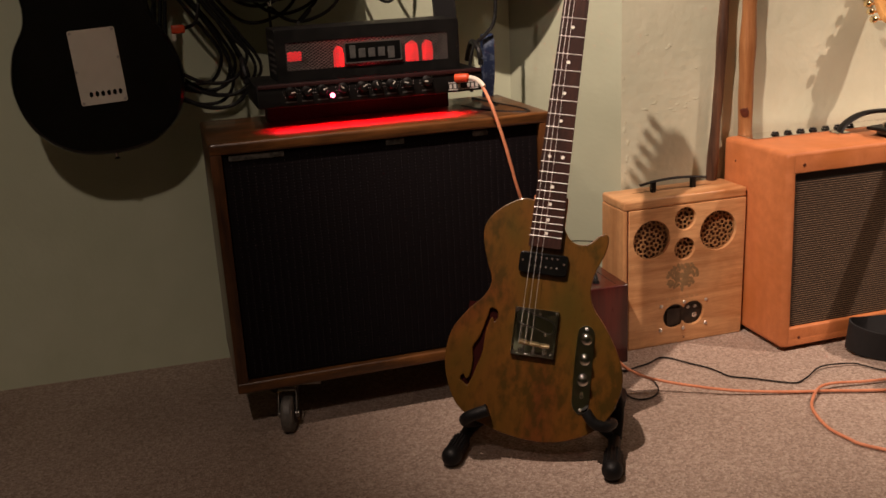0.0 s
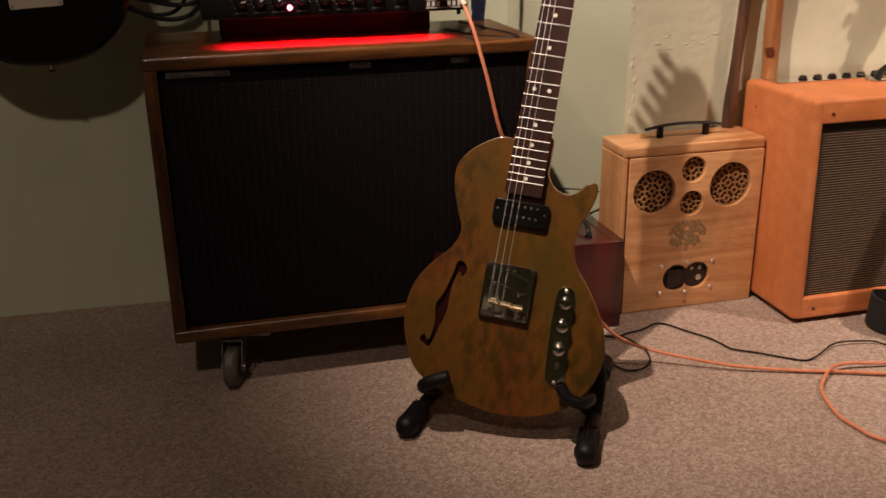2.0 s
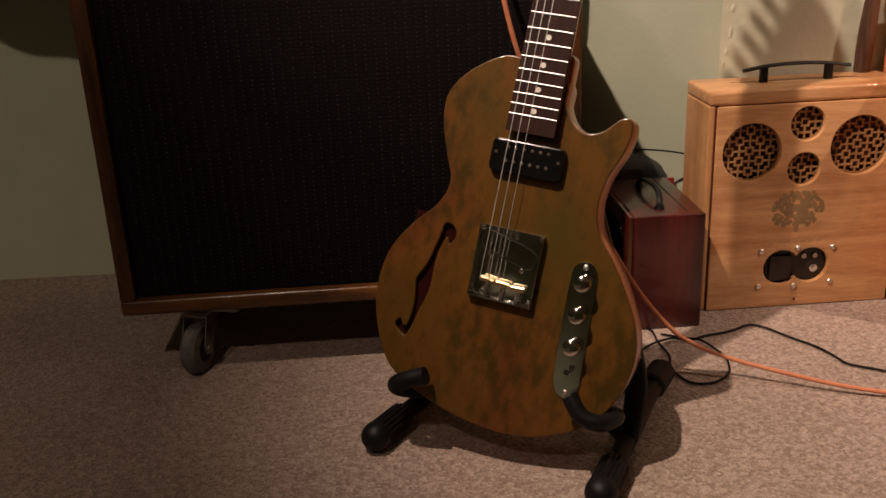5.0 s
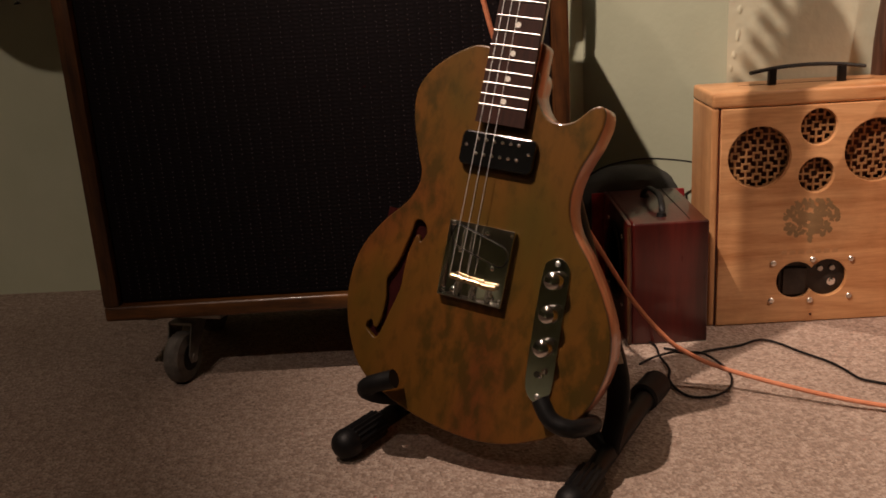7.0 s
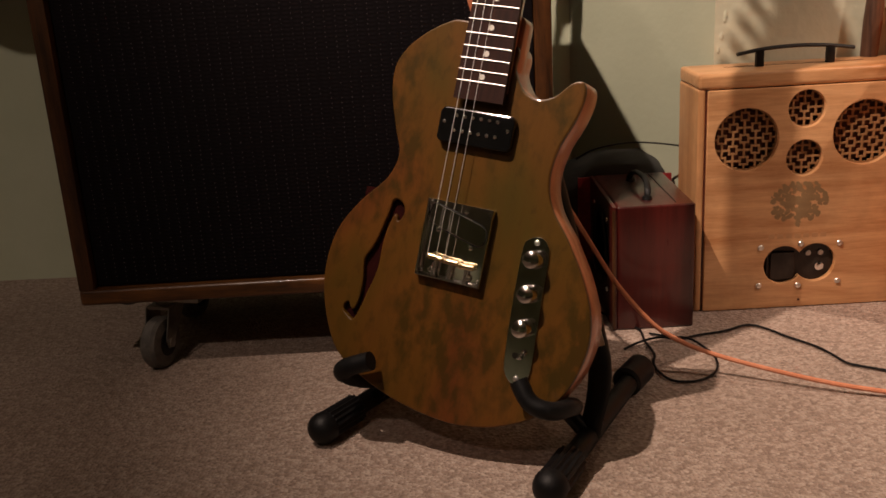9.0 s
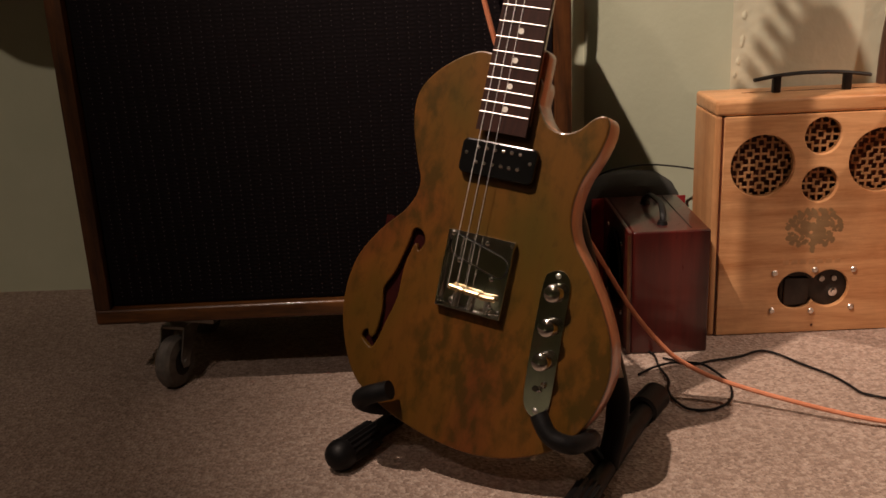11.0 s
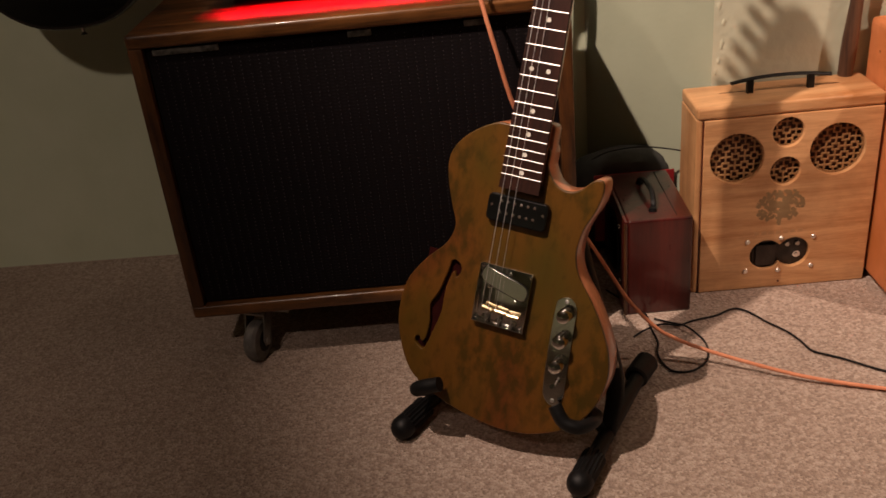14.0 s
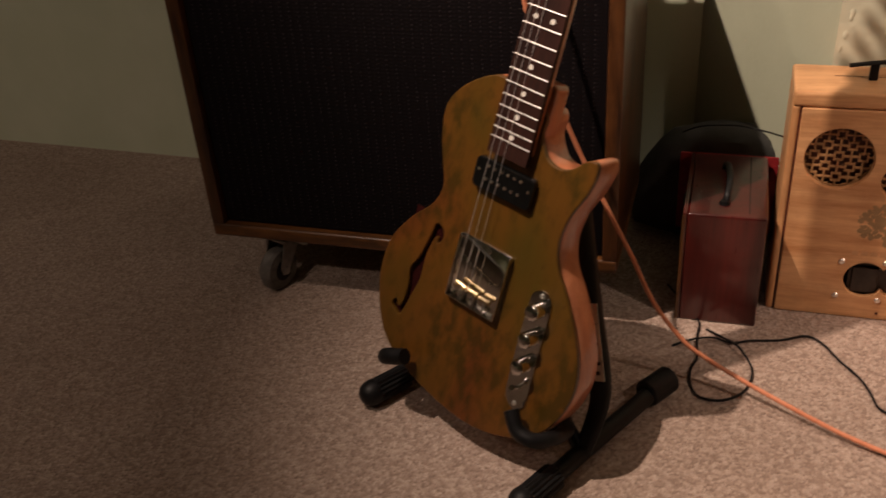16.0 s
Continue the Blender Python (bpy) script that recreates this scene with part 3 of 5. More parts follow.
# ---- amplifier head with red glow ----
def amplifier_head():
    a = thing("amplifier_head", pose(0.264, 1.775, 0.583) @ Matrix.Scale(0.93, 4), "small black valve amplifier head glowing red on the cabinet", "amplifier")
    w = 0.462
    part("chassis", box(0, w, 0, 0.2, 0.05, 0.094, 0.004), BLACK_METAL, a, "black enamelled steel chassis")
    part("base", box(0.032, w - 0.03, 0.148, 0.198, 0, 0.0505, 0.003), BLACK_CLOTH, a, "black recessed base")
    part("front_rim", box(0.003, w - 0.003, -0.003, 0.003, 0.088, 0.096, 0.002), surface("red_trim", (0.022, 0.004, 0.004), (0.03, 0.006, 0.006), 30, 0.5), a, "thin dark red trim line")
    # valve cage
    x0, x1, z0, z1, y0, y1 = 0.048, 0.424, 0.0945, 0.196, 0.03, 0.17
    cage = part("cage", box(x0, x1, y0 + 0.012, y1, z1 - 0.004, z1, 0.002), BLACK_METAL, a, "black steel valve cage with mesh front")
    part("cage_side", box(x0, x0 + 0.004, y0, y1, z0, z1 - 0.004), BLACK_METAL, cage)
    part("cage_side", box(x1 - 0.004, x1, y0, y1, z0, z1 - 0.004), BLACK_METAL, cage)
    part("cage_back", box(x0 + 0.004, x1 - 0.004, y1 - 0.004, y1, z0, z1 - 0.004), BLACK_METAL, cage)
    fr = plate([[(x0, z0), (x1, z0), (x1, z1), (x0, z1)], [(0.068, z0 + 0.022), (0.068, z1 - 0.026), (0.4, z1 - 0.026), (0.4, z0 + 0.022)]], 0.003, 0.0005)
    part("cage_front", turned(turned(fr, UPRIGHT), Matrix.Translation((0, y0 + 0.002, 0))), BLACK_METAL, cage)
    bm = bmesh.new()
    gx0, gx1, gz0, gz1 = 0.067, 0.401, z0 + 0.021, z1 - 0.025
    gh = gz1 - gz0
    run = gh / 0.62
    k = gx0 - run
    while k < gx1:
        for s in (0, 1):
            a0, b0 = max(k, gx0), min(k + run, gx1)
            if b0 - a0 > 0.002:
                za, zb = gz0 + (a0 - k) * 0.62, gz0 + (b0 - k) * 0.62
                if s:
                    za, zb = gz0 + gz1 - za, gz0 + gz1 - zb
                rod((a0, y0 + 0.004 + s * 0.0012, za), (b0, y0 + 0.004 + s * 0.0012, zb), 0.0007, segs=5, bm=bm)
        k += 0.0092
    part("mesh_screen", bm, surface("dull_dark_mesh", (0.1, 0.095, 0.09), (0.18, 0.17, 0.16), 50.0, 0.5, 0.6), cage, "diamond wire mesh")
    for x, r in ((0.181, 0.0105), (0.336, 0.0135), (0.37, 0.011)):
        part("valve", lathe([(r, 0), (r, 0.042), (r * 0.85, 0.05), (r * 0.3, 0.056)], (x, 0.081, z0 + 0.003), segs=24), RED_TUBE, a, "glass valve glowing red")
    part("transformer", box(0.07, 0.125, 0.09, 0.15, z0, z0 + 0.034, 0.003), BLACK_METAL, a)
    # the red light on this can is put into an emissive material
    part("lit_can", box(0.077, 0.105, 0.079, 0.089, z0 + 0.036, z0 + 0.054, 0.002), RED_TUBE, a, "red lit metal can")
    part("badge", box(0.183, 0.301, y0 - 0.003, y0 + 0.0015, 0.122, 0.164, 0.001), BLACK_GLOSS, a, "black badge with a grey frame")
    fr = plate([rounded(0.183, 0.301, 0.122, 0.164, 0.002), rounded(0.1855, 0.2985, 0.1245, 0.1615, 0.0015)], 0.0015)
    part("badge_frame", turned(turned(fr, UPRIGHT), Matrix.Translation((0, y0 - 0.0035, 0))), LOGO_GREY, a)
    x = 0.194
    for wd, ht in ((0.012, 0.025), (0.014, 0.018), (0.014, 0.018), (0.014, 0.018), (0.014, 0.023)):
        z = 0.1325 - (0.005 if x > 0.265 else 0)
        part("badge_bar", box(x, x + wd, y0 - 0.0045, y0 - 0.003, z, z + ht, 0.0005, 1), LOGO_GREY, a)
        x += wd + 0.006
    for k in range(6):
        part("side_slot", box(x0 - 0.0006, x0 + 0.001, y0 + 0.02, y0 + 0.1, 0.11 + k * 0.012, 0.115 + k * 0.012), DARK_VOID, cage)
    # knobs, switches, prints
    for i, (x, turn) in enumerate(((0.065, 85), (0.097, 60), (0.128, 60), (0.169, -45), (0.208, 62), (0.238, -15), (0.268, 40), (0.301, -72), (0.342, -82))):
        kn = part("knob", lathe([(0.0105, 0), (0.0105, 0.004), (0.0088, 0.006), (0.0082, 0.013), (0.007, 0.0145)], (x, -0.001, 0.079), (0, -1, 0), 20), BLACK_METAL, a, "black plastic knob")
        s, c = math.sin(radians(turn)), math.cos(radians(turn))
        part("pointer", rod((x + s * 0.0005, -0.0158, 0.079 + c * 0.0005), (x + s * 0.0085, -0.0158, 0.079 + c * 0.0085), 0.0009, segs=6), PEARL, kn)
        bm = bmesh.new()
        for j in range(-5, 6):
            t = radians(j * 27)
            box(x + 0.0138 * math.sin(t) - 0.0005, x + 0.0138 * math.sin(t) + 0.0005, -0.0012, 0.0002, 0.079 + 0.0138 * math.cos(t) - 0.0005, 0.079 + 0.0138 * math.cos(t) + 0.0005, bm=bm)
        part("dial_marks", bm, LABEL_GREY, a)
        part("print_bar", box(x - 0.01, x + 0.011, -0.0012, 0.0002, 0.0585, 0.061), LOGO_GREY, a)
    part("pilot_lamp", lathe([(0.0045, 0), (0.0045, 0.003), (0.002, 0.005)], (0.148, 0, 0.066), (0, -1, 0), 14), LED_SPOT, a, "lit red pilot lamp")
    for z in (0.055, 0.069):
        part("print_line", box(0.388, 0.452, -0.0012, 0.0002, z, z + 0.0016), LABEL_GREY, a)
    for x in (0.39, 0.399, 0.408, 0.428, 0.437, 0.446):
        part("badge_bar", box(x, x + 0.0055, -0.0012, 0.0002, 0.0583, 0.0668), LABEL_GREY, a)
    part("front_jack", lathe([(0.0075, 0), (0.0075, 0.003), (0.0045, 0.004), (0.0045, 0.008)], (0.414, 0, 0.082), (0, -1, 0), 16), CHROME, a)
    part("glow_strip", box(0.035, w - 0.035, 0.054, 0.06, 0.0475, 0.0502), RED_GLOW, a, "red light strip under the front edge")
    for s in (-0.02, w + 0.004):
        part("side_handle", tube([(s + 0.008, 0.04, 0.095), (s + 0.006, 0.05, 0.13), (s + 0.008, 0.1, 0.14), (s + 0.01, 0.14, 0.1)], 0.006), BLACK_RUBBER, a)
    return a


amplifier_head()
glow_lamp = bpy.data.lights.new("red_glow", "AREA")
glow_lamp.shape, glow_lamp.size, glow_lamp.size_y, glow_lamp.energy, glow_lamp.color = "RECTANGLE", 0.37, 0.012, 2.1, (1.0, 0.008, 0.03)
glow_lamp.spread = radians(100)
new("red_glow", glow_lamp).matrix_world = look((0.477, 1.82, 0.6245), (0.477, 1.8155, 0.583))
cage_lamp = bpy.data.lights.new("valve_glow", "POINT")
cage_lamp.energy, cage_lamp.color, cage_lamp.shadow_soft_size = 0.35, (1.0, 0.01, 0.02), 0.02
new("valve_glow", cage_lamp).location = (0.48, 1.835, 0.715)


# ---- pale pine practice amplifier ----
def lattice(cx, cz, r, p=0.0159):
    """Fretwork of square rings and crosses, cut as one thin pierced board."""
    c = p / 6
    n = int(r / c) + 2

    def filled(i, j):
        if not 0.0145 < cx + i * c < 0.2925 or math.hypot(i, j) * c > r + 0.004:
            return False
        if math.hypot(i, j) * c > r - 0.001:
            return True
        u, v = (i + 3) % 12, (j + 3) % 12
        ring_cell = (u // 6 + v // 6) % 2 == 0
        u, v = abs(u % 6 - 3), abs(v % 6 - 3)
        if ring_cell:
            return max(u, v) == 2 or (max(u, v) == 3 and min(u, v) == 0)
        return min(u, v) == 0

    bm = bmesh.new()
    made = {}

    def vert(i, j, y):
        if (i, j, y) not in made:
            made[i, j, y] = bm.verts.new((cx + (i - 0.5) * c, y, cz + (j - 0.5) * c))
        return made[i, j, y]

    y0, y1 = 0.0095, 0.0125
    for i in range(-n, n + 1):
        for j in range(-n, n + 1):
            if not filled(i, j):
                continue
            k = ((i, j), (i + 1, j), (i + 1, j + 1), (i, j + 1))
            bm.faces.new([vert(*q, y0) for q in k])
            bm.faces.new([vert(*q, y1) for q in reversed(k)])
            for (di, dj), (q0, q1) in (((0, -1), (k[0], k[1])), ((1, 0), (k[1], k[2])), ((0, 1), (k[2], k[3])), ((-1, 0), (k[3], k[0]))):
                if not filled(i + di, j + dj):
                    bm.faces.new((vert(*q0, y0), vert(*q0, y1), vert(*q1, y1), vert(*q1, y0)))
    return bm


def pine_amplifier():
    w, d, h = 0.307, 0.108, 0.351
    a = thing("practice_amplifier", pose(1.0275, 1.836, 0), "home-made pale pine practice amplifier with fretwork speaker holes", "amplifier")
    t, lip, cheek = 0.014, 0.022, 0.0105
    sx = 0.0085
    holes = [circle(0.0605 + sx, 0.256, 0.045, 40), circle(0.228 + sx, 0.258, 0.046, 40), circle(0.1435 + sx, 0.296, 0.0262), circle(0.1435 + sx, 0.226, 0.0258)]
    ca, cb, cr = (0.1215 + sx, 0.067), (0.168 + sx, 0.0685), 0.0288
    half = math.hypot(cb[0] - ca[0], cb[1] - ca[1]) / 2
    tilt = math.atan2(cb[1] - ca[1], cb[0] - ca[0])
    g = math.acos(half / cr)
    eight = [(ca[0] + cr * math.cos(tilt + g + (2 * math.pi - 2 * g) * i / 24), ca[1] + cr * math.sin(tilt + g + (2 * math.pi - 2 * g) * i / 24)) for i in range(25)]
    eight += [(cb[0] + cr * math.cos(tilt + math.pi + g + (2 * math.pi - 2 * g) * i / 24), cb[1] + cr * math.sin(tilt + math.pi + g + (2 * math.pi - 2 * g) * i / 24)) for i in range(1, 24)]
    front = plate([rounded(cheek + 0.0025, w - 0.001, 0.001, h - lip - 0.0012, 0.002)] + holes + [eight], 0.009, 0.0012)
    part("front_panel", turned(turned(front, UPRIGHT), Matrix.Translation((0, -0.0005, 0))), NEW_PINE, a, "pale pine front board with round cut-outs")
    part("top_panel", box(0, w, 0.0, d, h - lip, h, 0.006, 4), NEW_PINE, a, "pale pine top with a rounded front edge")
    part("bottom_panel", box(0.001, w - 0.001, 0.012, d, 0, t), NEW_PINE, a)
    part("side_panel", box(0, cheek, 0.001, d, 0.0005, h - lip + 0.001, 0.005, 4), NEW_PINE_V, a)
    part("side_panel", box(w - t, w - 0.0005, 0.013, d, t, h - lip + 0.001, 0.002), NEW_PINE_V, a)
    part("side_batten", box(cheek - 0.001, cheek + 0.004, 0.003, 0.022, 0.001, h - lip - 0.001), KNOT, a, "dark gap between front and side")
    part("back_panel", box(t, w - t, d - 0.006, d, t, h - t), DARK_VOID, a)
    part("baffle", box(t, w - t, 0.04, 0.046, t, h - t), KNOT, a)
    for x, z, r in ((0.0605, 0.256, 0.045), (0.228, 0.258, 0.046), (0.1435, 0.296, 0.0262), (0.1435, 0.226, 0.0258)):
        x += sx
        part("fretwork", lattice(x, z, r), FRETWORK, a, "pierced wooden fretwork", smooth=False)
        part("speaker_cone", lathe([(r * 0.95, 0.0), (r * 0.35, -0.014), (r * 0.3, -0.01)], (x, 0.024, z), (0, -1, 0), 24), KNOT, a)
        part("dust_cap", lathe([(r * 0.2, 0), (r * 0.17, 0.003), (r * 0.06, 0.005)], (x, 0.031, z), (0, -1, 0), 16), CHROME, a)
    part("control_plate", box(0.1 + sx, 0.21 + sx, 0.0095, 0.0115, 0.035, 0.1), DARK_PLATE, a, "dark metal control plate in the cut-out")
    part("control_block", box(0.104 + sx, 0.14 + sx, 0.0035, 0.0095, 0.043, 0.085, 0.003), DARK_PLATE, a)
    part("jack", lathe([(0.0065, 0), (0.0065, 0.003), (0.0035, 0.0035), (0.0035, 0.006)], (0.177 + sx, 0.0095, 0.06), (0, -1, 0)), CHROME, a)
    for x, z in ((0.16, 0.081), (0.178, 0.081)):
        part("switch", lathe([(0.004, 0), (0.004, 0.003)], (x + sx, 0.0095, z), (0, -1, 0), 12), STEEL, a)
    for x, z in ((0.087, 0.0955), (0.1455, 0.0985), (0.202, 0.0965), (0.086, 0.037), (0.144, 0.0345), (0.202, 0.0385)):
        part("screw", lathe([(0.0042, 0), (0.0046, 0.0008), (0.0034, 0.0022), (0.0012, 0.0026)], (x + sx, -0.0005, z), (0, -1, 0), 14), NICKEL, a)
    part("screw", lathe([(0.002, 0), (0.002, 0.001)], (0.146 + sx, -0.0005, 0.012), (0, -1, 0), 10), KNOT, a)
    # carrying handle
    part("handle_grip", tube([(0.06 + sx, 0.055, h + 0.0185), (0.1 + sx, 0.055, h + 0.0245), (0.145 + sx, 0.055, h + 0.0265), (0.19 + sx, 0.055, h + 0.0245), (0.226 + sx, 0.055, h + 0.0195)], 0.0055, 10, 8, flat=0.5), BLACK_METAL, a, "black bowed metal handle")
    for x in (0.092 + sx, 0.193 + sx):
        part("handle_post", box(x - 0.0055, x + 0.0055, 0.05, 0.06, h - 0.0005, h + 0.023, 0.0015), BLACK_METAL, a)
    part("top_slot", box(0.045 + sx, 0.245 + sx, 0.063, 0.0642, h - 0.001, h + 0.0004), KNOT, a)
    # faint tree-shaped print
    rnd = random.Random(5)
    bm = bmesh.new()

    def blob(x, z, r):
        pts = [(x + r * (0.75 + 0.45 * rnd.random()) * math.cos(k * math.pi / 6), z + r * (0.75 + 0.45 * rnd.random()) * math.sin(k * math.pi / 6)) for k in range(12)]
        vs = [bm.verts.new((px, -0.0062 - 0.00002 * rnd.random() + 0.0055, pz)) for px, pz in pts]
        bm.faces.new(vs)

    cx = 0.139 + sx
    for _ in range(230):
        an, rr = rnd.uniform(0, 2 * math.pi), rnd.random() ** 0.55
        px, pz = 0.041 * rr * math.cos(an), 0.028 * rr * math.sin(an)
        blob(cx + px, 0.164 + pz + 0.004 * noise.noise(Vector((px * 60, pz * 60, 1))), rnd.uniform(0.0018, 0.0048) * (1.3 - 0.6 * rr))
    for z in (0.128, 0.132, 0.137, 0.142, 0.147):
        blob(cx, z, 0.004)
    for dx, z in ((-0.03, 0.141), (0.028, 0.143), (-0.02, 0.138), (0.018, 0.137), (-0.036, 0.148)):
        blob(cx + dx, z, 0.0045)
    part("tree_print", bm, PINE_STAIN, a, "faint brown tree-shaped print", smooth=False)
    for i in range(7):
        part("print_bar", box(0.098 + sx + i * 0.0125, 0.1065 + sx + i * 0.0125, -0.0008, -0.0004, 0.108, 0.1145), PINE_FAINT, a)
    return a


pine_amplifier()


# ---- orange combo amplifier ----
def combo_amplifier():
    a = thing("combo_amplifier", pose(1.34, 1.692, 0), "orange vinyl-covered combo amplifier with striped brown grille", "amplifier")
    w, d, h = 0.7, 0.25, 0.448
    lean = 0.014
    bm = bmesh.new()

    def prism(x0, x1, pts, bev):
        b = bmesh.new()
        n = len(pts)
        l = [b.verts.new((x0, y, z)) for y, z in pts]
        r = [b.verts.new((x1, y, z)) for y, z in pts]
        b.faces.new(l), b.faces.new(list(reversed(r)))
        for i in range(n):
            b.faces.new((l[i], r[i], r[(i + 1) % n], l[(i + 1) % n]))
        if bev:
            bmesh.ops.bevel(b, geom=list(b.edges), offset=bev, segments=3, profile=0.6, affect="EDGES")
        return b

    f = lambda z: lean * z / h
    part("side_panel", prism(0, 0.025, [(0, 0.01), (d, 0.01), (d, h), (f(h), h)], 0.011), ORANGE_TOLEX, a, "orange vinyl side")
    part("side_panel", prism(w - 0.025, w, [(0, 0.01), (d, 0.01), (d, h), (f(h), h)], 0.011), ORANGE_TOLEX, a)
    part("top_panel", prism(0.006, w - 0.006, [(f(h) + 0.001, h - 0.02), (d, h - 0.02), (d, h), (f(h) + 0.001, h)], 0.009), ORANGE_TOLEX, a, "orange vinyl top")
    part("bottom_panel", prism(0.012, w - 0.012, [(0.001, 0.011), (d, 0.011), (d, 0.03), (0.002, 0.03)], 0.004), ORANGE_TOLEX, a)
    x0, x1, z0, z1 = 0.018, w - 0.018, 0.054, 0.402
    for xa, xb, za, zb in ((0.012, w - 0.012, 0.02, z0), (0.012, w - 0.012, z1, h - 0.008), (0.012, x0 + 0.006, z0 - 0.004, z1 + 0.004), (x1 - 0.006, w - 0.012, z0 - 0.004, z1 + 0.004)):
        e = 0.0012 if xb - xa > 0.1 else 0.002
        part("front_rail", prism(xa, xb, [(f(za) + e, za), (f(za) + 0.022, za), (f(zb) + 0.022, zb), (f(zb) + e, zb)], 0.004), ORANGE_TOLEX, a, "orange vinyl front rail")
    part("grille", prism(x0 - 0.003, x1 + 0.003, [(f(z0) + 0.012, z0 - 0.003), (f(z0) + 0.02, z0 - 0.003), (f(z1) + 0.02, z1 + 0.003), (f(z1) + 0.012, z1 + 0.003)], 0), GRILLE_DARK, a, "brown and black striped grille cloth")
    bm = bmesh.new()
    z = z0 + 0.004
    while z < z1 - 0.022:
        tube([(x0 + 0.001, f(z) + 0.0118, z), (x1 - 0.001, f(z) + 0.0118, z)], 0.00085, 6, 1, bm, smooth=False)
        z += 0.0051
    part("grille_thread", bm, GRILLE_TAN, a, "tan raised cloth stripes")
    for x, z in ((0.043, 0.42), (0.047, 0.03), (w - 0.043, 0.42), (w - 0.047, 0.03)):
        part("screw", lathe([(0.0035, 0), (0.0035, 0.0012), (0.0015, 0.002)], (x, f(z) + 0.0012, z), (0, -1, 0), 12), KNOT, a)
    part("screw", lathe([(0.0025, 0), (0.0025, 0.001)], (0.0005, 0.2, 0.4), (-1, 0, 0), 12), CHROME, a)
    part("badge", box(0.272, 0.375, f(0.42) - 0.002, f(0.42) + 0.002, 0.41, 0.43, 0.002), BLACK_GLOSS, a, "small dark name badge")
    part("control_panel", box(0.03, w - 0.03, d - 0.075, d - 0.012, h + 0.0005, h + 0.003, 0.001), CHROME, a, "chrome control panel along the back of the top")
    for i in range(7):
        x = 0.094 + i * 0.034
        part("knob", lathe([(0.0095, 0), (0.0095, 0.003), (0.0078, 0.005), (0.0072, 0.008), (0.005, 0.009)], (x, d - 0.06, h + 0.003), (0, 0, 1), 18), BLACK_GLOSS, a, "black pointer knob")
        part("knob_cap", lathe([(0.0052, 0), (0.004, 0.0015)], (x, d - 0.06, h + 0.012), (0, 0, 1), 14), CHROME, a)
    part("handle", tube([(0.228, 0.14, h + 0.003), (0.24, 0.138, h + 0.022), (0.275, 0.134, h + 0.041), (0.32, 0.13, h + 0.046), (0.37, 0.126, h + 0.041), (0.405, 0.122, h + 0.022), (0.418, 0.12, h + 0.003)], 0.014, 10, 6, flat=0.35), BLACK_RUBBER, a, "black leather strap handle")
    for x, y in ((0.23, 0.14), (0.416, 0.12)):
        part("handle_end", box(x - 0.016, x + 0.016, y - 0.017, y + 0.017, h - 0.0005, h + 0.006, 0.002), CHROME, a)
    for x in (0.05, w - 0.05):
        for y in (0.05, d - 0.05):
            part("foot", lathe([(0.013, 0), (0.015, 0.003), (0.015, 0.012)], (x, y, 0)), BLACK_RUBBER, a)
    return a


combo_amplifier()


# ---- small oxblood amplifier box ----
def red_box():
    a = thing("box_amplifier", pose(0.898, 1.783, 0), "small oxblood-stained wooden box amplifier with black handle", "amplifier")
    w, d, h = 0.115, 0.2, 0.183
    part("body", box(0.006, w, 0, d, 0.0, h, 0.004, 3), RED_STAIN, a, "oxblood stained wooden case")
    part("edge_strip", box(0.0, 0.0055, 0, d, 0.0, h, 0.0015), RED_STAIN, a)
    part("lid_joint", box(w - 0.026, w - 0.0245, 0.012, d - 0.006, h - 0.002, h + 0.0006), DARK_VOID, a)
    part("speaker", lathe([(0.06, 0), (0.062, 0.003), (0.054, 0.005), (0.048, 0.001)], (0.001, 0.1, 0.1), (-1, 0, 0), 32), BLACK_RUBBER, a, "black round speaker in the side")
    for k in range(4):
        an = radians(45 + 90 * k)
        part("screw", lathe([(0.004, 0), (0.003, 0.002)], (0, 0.1 + 0.075 * math.cos(an), 0.1 + 0.075 * math.sin(an)), (-1, 0, 0), 10), CHROME, a)
    # thin paler strip up the front left corner
    part("pale_edge", box(-0.0008, 0.004, -0.0008, 0.004, 0.002, h - 0.004, 0.0015), CAB_WOOD_V, a, "paler corner edge")
    part("handle", tube([(0.055, 0.04, h), (0.058, 0.046, h + 0.012), (0.06, 0.075, h + 0.021), (0.056, 0.12, h + 0.021), (0.053, 0.145, h + 0.01), (0.053, 0.15, h)], 0.0048, 10, 8, flat=0.7), BLACK_RUBBER, a, "black plastic handle")
    for y in (0.036, 0.152):
        part("handle_end", lathe([(0.008, 0), (0.006, 0.006)], (0.055, y, h - 0.0005), (0, 0, 1), 12), BLACK_RUBBER, a)
    return a


red_box()


